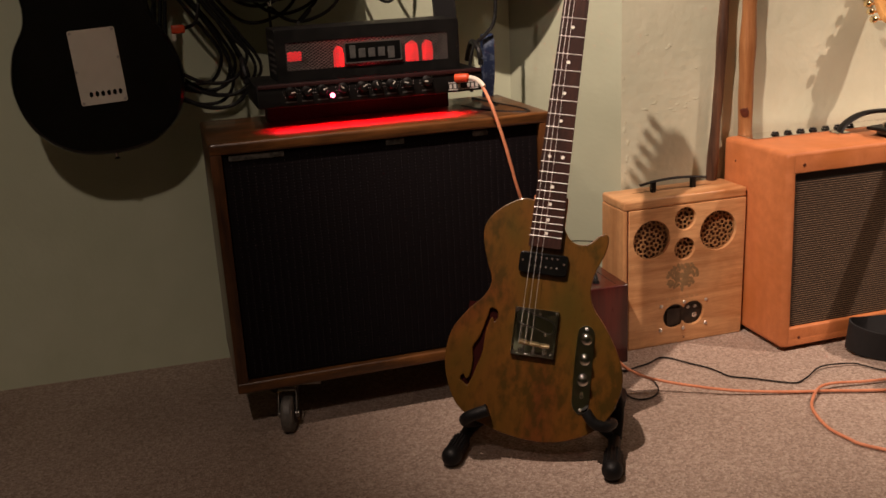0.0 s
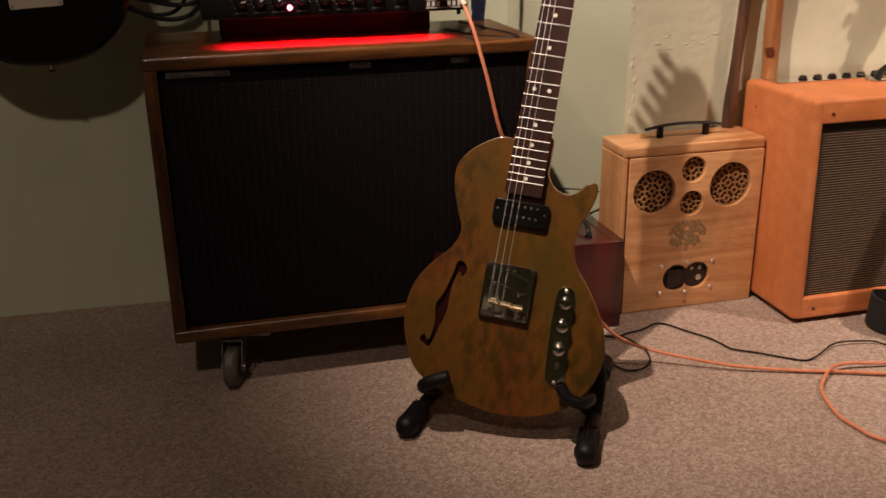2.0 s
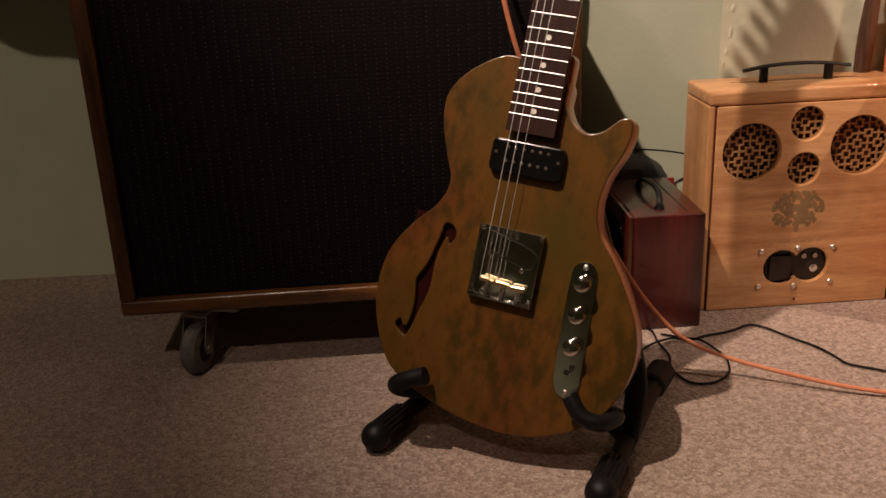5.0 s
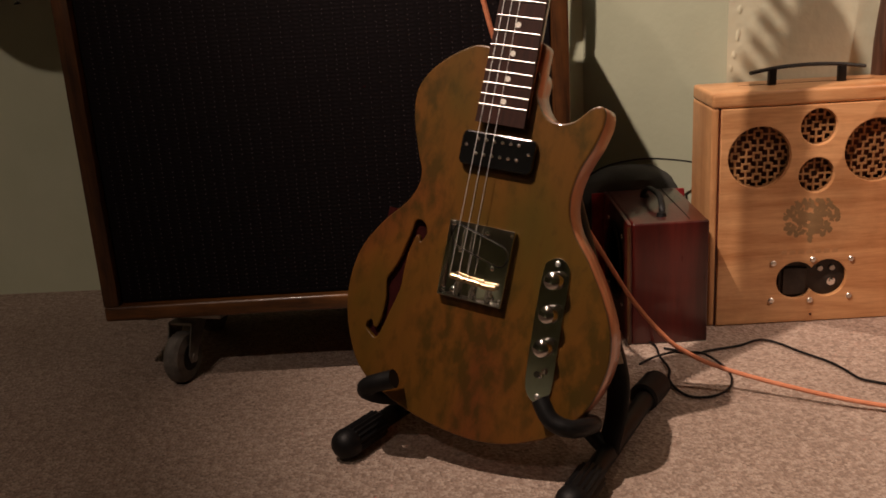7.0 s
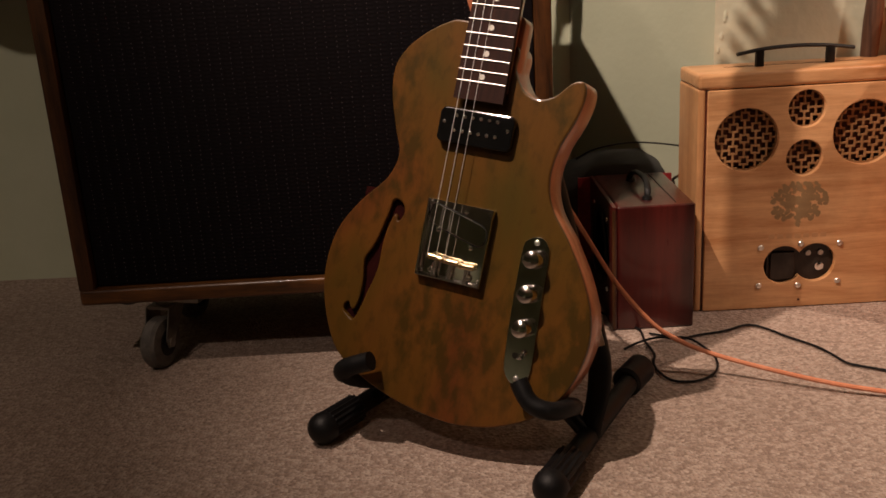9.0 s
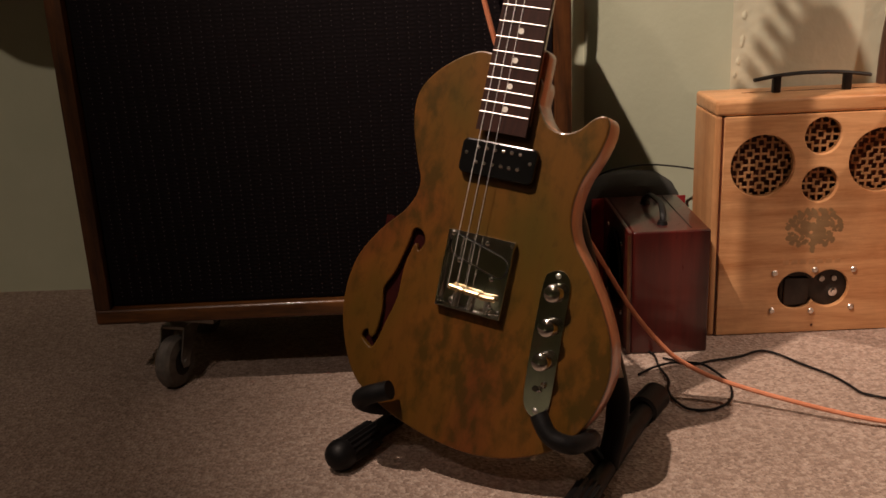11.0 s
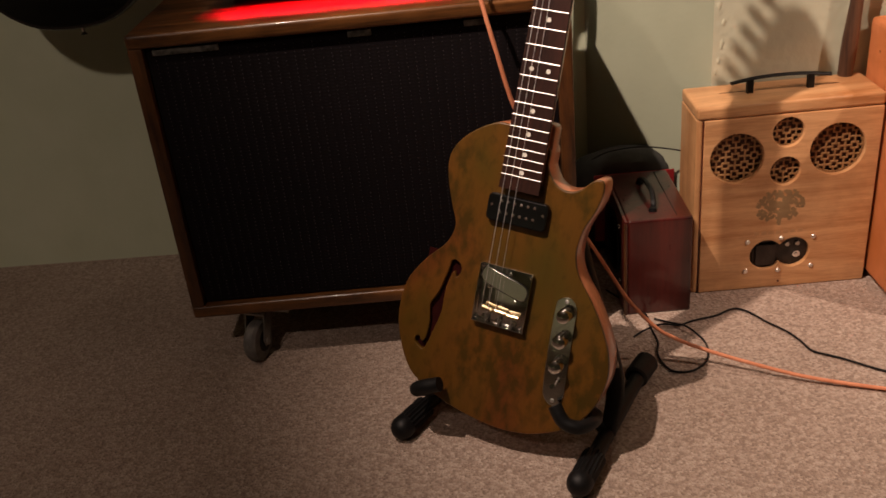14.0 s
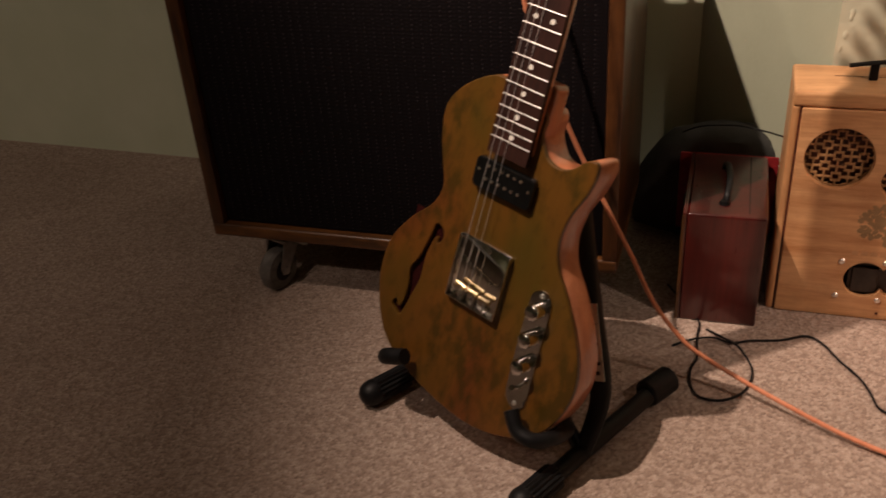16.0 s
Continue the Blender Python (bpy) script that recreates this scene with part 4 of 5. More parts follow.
# ---- black soft bag with red trim ----
def soft_bag():
    a = thing("gig_bag", pose(0.93, 2.045, 0), "black nylon bag with a red front panel slumped in the corner", "bag")
    bm = bmesh.new()
    bmesh.ops.create_cube(bm, size=1)
    bmesh.ops.subdivide_edges(bm, edges=list(bm.edges), cuts=6, use_grid_fill=True)
    for v in bm.verts:
        p = v.co * 2
        q = p.copy()
        for i in range(3):
            q[i] = p[i] * math.sqrt(max(1 - 0.32 * (p[(i + 1) % 3] ** 2 + p[(i + 2) % 3] ** 2) + 0.1 * p[(i + 1) % 3] ** 2 * p[(i + 2) % 3] ** 2, 0.05))
        n = noise.noise(q * 2.2) * 0.07
        low = 1 - (q.z + 1) / 2
        v.co = Vector((0.024 + q.x * (0.098 + 0.02 * low) * (1 + n), q.y * 0.045 * (1 + n), 0.105 + q.z * 0.106 * (1 + n * 0.5)))
        v.co.x -= 0.07 * max(0, -q.x) * low ** 0.8
        v.co.z = max(v.co.z, 0.0)
    part("bag_body", bm, surface("faded_black_nylon", (0.022, 0.022, 0.02), (0.036, 0.036, 0.033), 60.0, 0.7, 0, 700.0, 0.4), a, "slumped faded black nylon")
    part("front_panel", box(-0.05, 0.1, -0.0535, -0.049, 0.04, 0.178, 0.002), RED_CLOTH, a, "red nylon front panel")
    part("flap", tube([(-0.05, -0.035, 0.205), (-0.02, -0.046, 0.222), (0.03, -0.06, 0.232), (0.075, -0.075, 0.231), (0.115, -0.088, 0.225), (0.14, -0.094, 0.216)], 0.0014, 8, 8), BLACK_RUBBER, a, "thin black edge of the bag flap")
    return a


soft_bag()


# ---- hanging black guitar, back to the room ----
def hanging_guitar():
    g = thing("hanging_guitar", pose(-0.001, 2.0, 0.538, 90 - 3, -3, 0), "glossy black electric guitar hung on the wall back outwards", "guitar", "guitars hung on the wall")
    line = flat2([(0.0, 0.0), (0.075, 0.012), (0.135, 0.06), (0.158, 0.13), (0.145, 0.2), (0.118, 0.255), (0.115, 0.3), (0.135, 0.35), (0.14, 0.4), (0.11, 0.43), (0.07, 0.4), (0.03, 0.375), (-0.03, 0.375), (-0.07, 0.42), (-0.11, 0.47), (-0.145, 0.45), (-0.14, 0.385), (-0.118, 0.32), (-0.12, 0.265), (-0.15, 0.21), (-0.162, 0.14), (-0.14, 0.065), (-0.08, 0.014)])
    part("body", plate([line], 0.045, 0.008), BLACK_GLOSS, g, "glossy black body")
    slots = [[(x + dx * 0.0035, 0.12 + dy * 0.0055) for dx, dy in circle(0, 0, 1, 10)] for x in (-0.0225, -0.0115, -0.0005, 0.0105, 0.0215, 0.032)]
    part("back_plate", plate([rounded(-0.044, 0.043, 0.1, 0.243, 0.004)] + slots, 0.0025, 0.0005, 0.003), WHITE_PLASTIC, g, "cream white plastic back plate with slots")
    for x, y in ((-0.039, 0.238), (0.038, 0.238), (-0.039, 0.105), (0.038, 0.105), (-0.041, 0.165), (0.04, 0.185)):
        part("screw", lathe([(0.0028, 0), (0.0022, 0.0012)], (x, y, 0.003), (0, 0, 1), 10), STEEL, g)
    part("neck", box(-0.027, 0.027, 0.36, 0.85, -0.03, -0.006, 0.008, 3), ROSEWOOD, g)
    part("strap_button", lathe([(0.005, 0), (0.003, 0.004), (0.003, 0.008), (0.007, 0.012)], (0.0, 0.0, -0.022), (0, -1, 0), 12), CHROME, g)
    return g


low = hanging_guitar()
# two unseen copies added higher up, to shade the wall behind the head
copy_thing(low, pose(0.82, 2.0, 0.81, 90 - 1.5, 3, 0))
copy_thing(low, pose(0.33, 1.99, 0.81, 90 - 1.5, -2, 0))


# ---- two sticks leaning on the wall ----
def knot_bump(at, way):
    bm = lathe([(0.0105, -0.003), (0.0098, 0.0), (0.007, 0.0016), (0.0035, 0.0022), (0.0008, 0.0016)], at, way, 18)
    for v in bm.verts:
        d = v.co - Vector(at)
        v.co = Vector(at) + d * (1 + 0.35 * noise.noise(d * 130)) + Vector((0, 0, d.z * 0.35))
    return bm



def stick(base, tip, r, material, label, knots=()):
    base, tip = Vector(base), Vector(tip)
    s = thing("walking_stick", Matrix.Translation(base), label, "stick")
    rnd = random.Random(int(base.x * 1000))
    pts = [base.lerp(tip, k / 9) - base + Vector((rnd.uniform(-1, 1), rnd.uniform(-1, 1), 0)) * 0.002 for k in range(10)]
    part("shaft", tube(pts, lambda t: r * (1.08 - 0.25 * t + 0.07 * math.sin(t * 37) + 0.05 * math.sin(t * 83 + 1)), 14, 14), material, s)
    for t in knots:
        p = base.lerp(tip, t) - base
        n = Vector((-0.72, -0.69, 0.05)).normalized()
        part("knot", knot_bump(p + n * r * 0.9, n), KNOT, s, "dark worn knot")
    return s


stick((1.289, 1.936, 0), (1.369, 1.93, 1.75), 0.0118, BARK_DARK, "dark stained wooden stick leaning in the wall gap")
stick((1.396, 1.934, 0), (1.372, 1.928, 1.7), 0.0175, STICK, "peeled reddish-brown stick with dark knots against the wall", (0.2965,))


# ---- guitar on its stand ----
G = Matrix(((0.8846, 0.2434, -0.3979, 0.6751), (-0.4479, 0.2046, -0.8704, 1.4950), (-0.1305, 0.9481, 0.2901, 0.2277), (0, 0, 0, 1)))
CX = 0.0


def electric_guitar():
    g = thing("electric_guitar", G, "single-cut electric guitar with olive-amber burl top standing on a stand", "guitar")
    line = flat2([(-0.033, 0.240), (-0.060, 0.235), (-0.092, 0.212), (-0.109, 0.185), (-0.108, 0.153), (-0.096, 0.116), (-0.086, 0.088), (-0.095, 0.060), (-0.124, 0.027), (-0.146, -0.011), (-0.152, -0.058), (-0.142, -0.103), (-0.119, -0.143), (-0.082, -0.165), (-0.038, -0.179), (0.009, -0.186), (0.049, -0.185), (0.089, -0.174), (0.128, -0.151), (0.154, -0.115), (0.165, -0.072), (0.161, -0.037), (0.145, -0.002), (0.122, 0.033), (0.099, 0.062), (0.090, 0.090), (0.093, 0.122), (0.105, 0.154), (0.110, 0.179), (0.106, 0.193), (0.094, 0.191), (0.079, 0.176), (0.062, 0.170), (0.044, 0.176), (0.031, 0.195), (0.025, 0.223)])
    fh = flat2([(-0.078, 0.0387), (-0.0703, 0.0358), (-0.0663, 0.0271), (-0.0689, 0.0189), (-0.0717, 0.0158), (-0.0741, 0.0204), (-0.0779, 0.0215), (-0.0823, 0.0085), (-0.0848, -0.0035), (-0.0857, -0.0198), (-0.0859, -0.0391), (-0.0896, -0.0561), (-0.094, -0.0701), (-0.0972, -0.0826), (-0.1003, -0.0925), (-0.1036, -0.1012), (-0.1068, -0.104), (-0.1126, -0.1008), (-0.1189, -0.0958), (-0.1188, -0.0892), (-0.1142, -0.0861), (-0.1116, -0.0914), (-0.1069, -0.0929), (-0.1033, -0.0854), (-0.1012, -0.0706), (-0.1014, -0.0556), (-0.104, -0.04), (-0.1035, -0.0321), (-0.0972, -0.0203), (-0.0924, -0.0083), (-0.0877, 0.01), (-0.0837, 0.0255), (-0.0823, 0.0353)], 4)
    part("body_top", plate([line, fh], 0.007, 0.0018), BURL, g, "olive and amber stained burl top, glossy")
    core = part("body", plate([line], 0.04, 0.003, -0.0068), MAHOGANY, g, "pinkish mahogany body sides")
    part("f_hole_lining", plate([[(-0.121, -0.107), (-0.062, -0.107), (-0.062, 0.046), (-0.121, 0.046)]], 0.0008, 0, -0.0062), F_HOLE, g, "dark red inside of the f-hole")
    # neck and fingerboard
    nut = 0.632
    end = 0.1575
    wn, we = 0.0212, 0.0284
    wid = lambda y: we + (wn - we) * (y - end) / (nut - end)

    def bar(y0, y1, z0, z1, grow=0.0):
        b = bmesh.new()
        vs = []
        for y in (y0, y1):
            for s in (-1, 1):
                for z in (z0, z1):
                    vs.append(b.verts.new((CX + s * (wid(y) + grow), y, z)))
        for f in ((0, 1, 3, 2), (4, 6, 7, 5), (0, 4, 5, 1), (2, 3, 7, 6), (0, 2, 6, 4), (1, 5, 7, 3)):
            b.faces.new([vs[i] for i in f])
        return b

    part("fingerboard", bar(end, nut, 0.0062, 0.0122), ROSEWOOD, g, "dark rosewood fingerboard")
    b = bmesh.new()
    for s in range(21):
        y = 0.17 + (nut - 0.17) * s / 20
        ring = []
        for k in range(13):
            a = math.pi * k / 12
            ring.append(b.verts.new((CX + wid(y) * math.cos(a), y, 0.0061 - (0.019 - 0.004 * s / 20) * math.sin(a) ** 0.7)))
        if s:
            for k in range(12):
                b.faces.new((last[k], last[k + 1], ring[k + 1], ring[k]))
            b.faces.new((last[12], last[0], ring[0], ring[12]))
        else:
            b.faces.new(ring)
        last = ring
    b.faces.new(list(reversed(last)))
    part("neck", b, MAHOGANY, g, "pinkish varnished neck")
    part("neck_heel", plate([rounded(CX - 0.03, CX + 0.031, 0.14, 0.252, 0.008)], 0.026, 0.003, -0.004), MAHOGANY, g)
    frets = [-0.016 + 0.648 / 2 ** (k / 12) for k in range(0, 22)]
    for y in frets[1:]:
        part("fret", tube([(CX - wid(y) + 0.0004, y, 0.0122), (CX, y, 0.0127), (CX + wid(y) - 0.0004, y, 0.0122)], 0.0009, 8, 2), FRET_WIRE, g)
    for k in (3, 5, 7, 9, 12, 15, 17, 19, 21):
        y = (frets[k] + frets[k - 1]) / 2
        for x in ((-0.0115, 0.0115) if k == 12 else (0.0,)):
            part("inlay_dot", lathe([(0.0031, 0), (0.0031, 0.0006)], (CX + x, y, 0.012), (0, 0, 1), 14), PEARL, g)
    part("nut", box(CX - 0.021, CX + 0.021, nut, nut + 0.005, 0.006, 0.0145, 0.001), PEARL, g)
    hs = flat2([(-0.021, 0.632), (-0.027, 0.652), (-0.05, 0.672), (-0.057, 0.695), (-0.055, 0.725), (-0.0471, 0.7525), (-0.04, 0.774), (-0.0317, 0.7936), (-0.0194, 0.8077), (-0.0065, 0.8099), (0.0028, 0.8007), (0.0096, 0.788), (0.0145, 0.775), (0.0185, 0.755), (0.022, 0.73), (0.024, 0.69), (0.021, 0.632)])
    part("headstock", plate([hs], 0.015, 0.002, 0.004), MAHOGANY, g)
    for k in range(6):
        y, x = 0.69 + k * 0.0208, -0.046 + k * 0.0062
        t = part("tuner", rod((x, y, 0.003), (x, y, 0.02), 0.004), CHROME, g)
        part("tuner_button", lathe([(0.003, 0), (0.003, 0.014), (0.0062, 0.017), (0.007, 0.023), (0.005, 0.029)], (x - 0.004, y, -0.012), (-1, 0.2, 0), 12), CHROME, t)
    # pickup
    me = plate([rounded(-0.0415, 0.0445, 0.1095, 0.1475, 0.007)], 0.009, 0.002, 0.0085)
    pk = part("pickup", me, BLACK_GLOSS, g, "glossy black soapbar pickup")
    for row, y in ((0, 0.1233), (1, 0.1393)):
        for k in range(6):
            x = CX - 0.022 + k * 0.0095
            part("pole_piece", lathe([(0.0024, 0), (0.0023, 0.0006), (0.0019, 0.0012), (0.0012, 0.0016), (0.0004, 0.0018)], (x, y, 0.0084), (0, 0, 1), 14), CHROME, pk, "bright nickel pole screw")
    for x in (-0.0352, 0.0378):
        part("screw", lathe([(0.0022, 0), (0.0018, 0.0006), (0.001, 0.001)], (x, 0.1315, 0.0084), (0, 0, 1), 12), CHROME, pk)
    # bridge
    bx0, bx1, by0, by1 = -0.0365, 0.0402, -0.0362, 0.0477
    br = part("bridge_plate", box(bx0, bx1, by0, by1, 0.0002, 0.002, 0.0008, 2), CHROME, g, "chrome bridge plate")
    for x0, x1, y0, y1 in ((bx0, bx0 + 0.002, by0 + 0.002, by1), (bx1 - 0.002, bx1, by0 + 0.002, by1), (bx0, bx1, by0, by0 + 0.002)):
        part("bridge_lip", box(x0, x1, y0, y1, 0.002, 0.0085, 0.0007), CHROME, br)
    def slanted(grow):
        return flat2([(-0.028 - grow, 0.044), (-0.022, 0.0425 + grow), (0.0228, 0.0312 + grow), (0.0322, 0.0265 + grow), (0.0352 + grow, 0.0195), (0.0335 + grow, 0.011), (0.028, 0.0068 - grow), (0.018, 0.0085 - grow), (-0.0235, 0.0195 - grow), (-0.0315 - grow, 0.025), (-0.0335 - grow, 0.034)], 4)

    part("pickup_gap", plate([slanted(0.0008)], 0.0003, 0, 0.0023), BLACK_METAL, br, "dark gap round the bridge pickup")
    part("bridge_pickup", plate([slanted(-0.0003)], 0.0028, 0.0006, 0.0032), CHROME, br, "chrome covered slanted bridge pickup")
    for k in range(3):
        x = CX - 0.0155 + k * 0.0187
        part("saddle", rod((x - 0.0088, -0.0145 - 0.002 * (k - 1), 0.0082), (x + 0.0088, -0.0145 - 0.0005 * k, 0.0082), 0.0034, segs=14), BRASS, br, "brass barrel saddle")
        part("saddle_screw", rod((x, -0.035, 0.0075), (x, -0.0145, 0.0075), 0.0014, segs=8), CHROME, br)
        part("spring", tube([(x + 0.0022 * math.cos(j * 1.57), -0.033 + j * 0.00045, 0.0075 + 0.0022 * math.sin(j * 1.57)) for j in range(34)], 0.0005, 4, 1, smooth=False), STEEL, br)
        for s in (-0.006, 0.006):
            part("height_screw", rod((x + s, -0.0155, 0.003), (x + s, -0.0155, 0.0136), 0.0012, segs=8), BRASS, br)
    for x, y in ((-0.0335, 0.0442), (0.0365, 0.0437), (-0.0325, -0.03), (0.035, -0.03), (0.0074, 0.0406), (-0.0204, 0.0164), (0.0204, 0.0041)):
        part("screw", lathe([(0.0026, 0), (0.0026, 0.0006), (0.0018, 0.0012), (0.0006, 0.0015)], (x, y, 0.0031 if -0.03 < x < 0.03 and y < 0.03 else 0.002), (0, 0, 1), 14), CHROME, br)
    for x in (-0.02, 0.002, 0.024):
        part("string_hole", lathe([(0.0045, 0), (0.0044, 0.0016), (0.0036, 0.003), (0.002, 0.0038), (0.0005, 0.004)], (x, -0.0278, 0.002), (0, 0, 1), 12), CHROME, br)
    # strings
    for k in range(3):
        x0, x1 = CX - 0.0238 + k * 0.0106, CX - 0.0175 + k * 0.007
        part("string", rod((x0, -0.0145, 0.0118), (x1, nut + 0.002, 0.0148), (0.00046, 0.0004, 0.00034)[k], segs=6), STRING_WIRE, g)
    # control plate with three knobs and a switch
    cp = part("control_plate", plate([flat2([(0.0905, 0.0305), (0.0822, 0.0265), (0.0775, 0.0175), (0.0772, -0.02), (0.0785, -0.06), (0.0808, -0.1015), (0.0845, -0.1165), (0.0925, -0.1245), (0.1015, -0.1255), (0.1085, -0.1195), (0.1115, -0.1075), (0.11, -0.066), (0.1082, -0.025), (0.1072, 0.0115), (0.104, 0.0235), (0.098, 0.0293)], 6)], 0.002, 0.0006, 0.0022), CHROME, g, "chrome control plate")
    for x, y in ((0.0935, 0.0075), (0.0948, -0.0285), (0.096, -0.0645)):
        part("knob", lathe([(0.0096, 0), (0.0098, 0.0015), (0.0094, 0.0025), (0.0094, 0.0155), (0.0088, 0.0175), (0.0062, 0.0193), (0.0025, 0.02)], (x, y, 0.0022), (0, 0, 1), 32), CHROME, cp, "chrome barrel knob")
    part("switch_tip", lathe([(0.003, 0), (0.003, 0.003), (0.0018, 0.004), (0.0018, 0.011), (0.0035, 0.0125), (0.0032, 0.017)], (0.097, -0.096, 0.0022), (0, 0.25, 1), 12), CHROME, cp)
    for x, y in ((0.0915, 0.0245), (0.0975, -0.1185)):
        part("screw", lathe([(0.0032, 0), (0.003, 0.0009), (0.0012, 0.0018)], (x, y, 0.0022), (0, 0, 1), 12), NICKEL, cp)
    part("jack_plate", lathe([(0.013, 0), (0.012, 0.0015), (0.006, 0.002), (0.005, 0.004)], (0.138, -0.142, -0.026), (0.75, -0.66, 0), 18), CHROME, g)
    return g


electric_guitar()


def to_world(x, y, z):
    return G @ Vector((x, y, z))


def guitar_stand():
    s = thing("guitar_stand", pose(0.68, 1.5, 0), "black folding A-frame guitar stand with ribbed rubber feet", "guitar stand")
    o = Vector((0.68, 1.5, 0))

    def leg(front, back, name):
        f, b = Vector(front) - o, Vector(back) - o
        d = (b - f).normalized()
        ob = part(name, rod(f + d * 0.05, b, 0.0115, segs=16), BLACK_METAL, s, "black tubular leg")
        part("rubber_foot", lathe([(0.003, -0.003), (0.009, -0.0015), (0.0145, 0.003), (0.0175, 0.009), (0.0185, 0.016), (0.018, 0.021), (0.0155, 0.023)], f, d, 24), BLACK_RUBBER, ob, "domed rubber tip")
        q = Vector((0, 0, 1)).rotation_difference(d).to_matrix()
        bm = bmesh.new()
        rings = []
        for h0 in (0.021, 0.023, 0.068, 0.072, 0.075):
            grow = {0.021: 0.0145, 0.075: 0.0125}.get(h0, 0.0)
            rings.append([bm.verts.new(f + q @ Vector(((grow or (0.0174 if k % 2 else 0.0152)) * math.cos(math.pi * k / 18), (grow or (0.0174 if k % 2 else 0.0152)) * math.sin(math.pi * k / 18), h0))) for k in range(36)])
        for r0, r1 in zip(rings, rings[1:]):
            for k in range(36):
                bm.faces.new((r0[k], r0[(k + 1) % 36], r1[(k + 1) % 36], r1[k]))
        bm.faces.new(list(reversed(rings[0]))), bm.faces.new(rings[-1])
        part("ribbed_grip", bm, BLACK_RUBBER, ob, "ribbed rubber sleeve")
        return ob

    fl, fr = Vector((0.506, 1.488, 0.0195)), Vector((0.75, 1.337, 0.0195))
    bl, brr = Vector((0.63, 1.66, 0.0195)), Vector((0.895, 1.602, 0.0195))
    leg(fl, bl, "floor_leg")
    leg(fr, brr, "floor_leg")
    part("rubber_end", rod(brr - o - Vector((0.02, 0.03, 0)), brr - o + Vector((0.008, 0.013, 0)), 0.0185, segs=18), BLACK_RUBBER, s)
    part("rubber_end", rod(bl - o - Vector((0.02, 0.02, 0)), bl - o + Vector((0.01, 0.01, 0)), 0.0185, segs=18), BLACK_RUBBER, s)
    # cross bar, yoke arms and padded cradles
    cl, cr = to_world(-0.075, -0.175, -0.075) - o, to_world(0.13, -0.15, -0.075) - o
    ml, mr = fl.lerp(bl, 0.5) - o, fr.lerp(brr, 0.42) - o
    part("yoke_arm", rod(ml, cl, 0.009), BLACK_METAL, s)
    part("yoke_arm", rod(mr, cr, 0.009), BLACK_METAL, s)
    part("cross_bar", rod(cl, cr, 0.009), BLACK_METAL, s)
    bml = [to_world(*p) - o for p in ((-0.075, -0.175, -0.075), (-0.095, -0.177, -0.04), (-0.101, -0.166, 0.004), (-0.09, -0.154, 0.02), (-0.062, -0.139, 0.022))]
    part("cradle_arm", tube(bml, 0.0108, 12, 8), BLACK_RUBBER, s, "foam padded cradle arm")
    bmr = [to_world(*p) - o for p in ((0.13, -0.15, -0.075), (0.15, -0.142, -0.05), (0.157, -0.135, -0.012), (0.145, -0.138, 0.016), (0.124, -0.134, 0.023), (0.107, -0.116, 0.021))]
    part("cradle_arm", tube(bmr, 0.0096, 12, 8), BLACK_RUBBER, s, "foam padded cradle arm")
    # upright behind the body with a printed sticker
    lo, hi = to_world(0.16, -0.092, -0.085) - o, to_world(0.05, 0.127, -0.085) - o
    part("upright", tube([mr, lo, lo.lerp(hi, 0.5), hi], 0.013, 12, 6, flat=0.6), BLACK_METAL, s, "black slanting upright bar")
    f3 = Vector((G[0][2], G[1][2], G[2][2]))
    a, b = lo.lerp(hi, 0.06) + f3 * 0.0085, lo.lerp(hi, 0.45) + f3 * 0.0085
    wide = (b - a).cross(f3).normalized()
    a, b = a + wide * 0.0035, b + wide * 0.0035
    st = part("sticker", ribbon([a, a.lerp(b, 0.5), b], [wide] * 3, 0.0085, 0.0012), WHITE_PLASTIC, s, "white printed sticker")
    for k in range(7):
        p = a.lerp(b, 0.08 + 0.13 * k) + f3 * 0.001
        part("print_bar", ribbon([p, p.lerp(b, 0.03), p.lerp(b, 0.06)], [wide] * 3, 0.0055 if k % 2 else 0.0035, 0.0008, 2), BLACK_RUBBER, st)
    return s


guitar_stand()


# ---- cables ----
def cable(points, radius, material, label, name="cable", z=None):
    o = Vector(points[0])
    ob = part(name, tube([Vector(p) - o for p in points], radius, 8, 8), material, None, label)
    ob.location = o
    return tagged(ob, label, "cable")


def plug(at, way, label, sleeve=ORANGE_PLASTIC):
    p = thing("cable_plug", Matrix.Translation(at), label, "plug")
    part("sleeve", lathe([(0.0075, 0), (0.0085, 0.002), (0.008, 0.024), (0.005, 0.028)], (0, 0, 0), way, 16), sleeve, p)
    part("boot", tube([Vector(way).normalized() * 0.027, Vector(way).normalized() * 0.036 + Vector((0.0, -0.004, -0.002)), (0.036, -0.039, -0.006), (0.04, -0.05, -0.014)], 0.0045, 10, 6), WHITE_PLASTIC, p, "white cable boot")
    return p


cable([(0.672, 1.735, 0.655), (0.677, 1.705, 0.63), (0.683, 1.682, 0.598), (0.697, 1.665, 0.535), (0.713, 1.66, 0.466), (0.727, 1.663, 0.425), (0.765, 1.667, 0.33), (0.8, 1.665, 0.258), (0.837, 1.653, 0.192), (0.875, 1.632, 0.127), (0.917, 1.627, 0.075), (0.946, 1.627, 0.052), (0.981, 1.621, 0.035), (1.04, 1.595, 0.022), (1.128, 1.553, 0.011), (1.222, 1.518, 0.006), (1.314, 1.485, 0.006), (1.375, 1.461, 0.006), (1.47, 1.438, 0.006), (1.7, 1.44, 0.006)], 0.0031, ORANGE_CABLE, "orange guitar lead running from the head to the carpet")
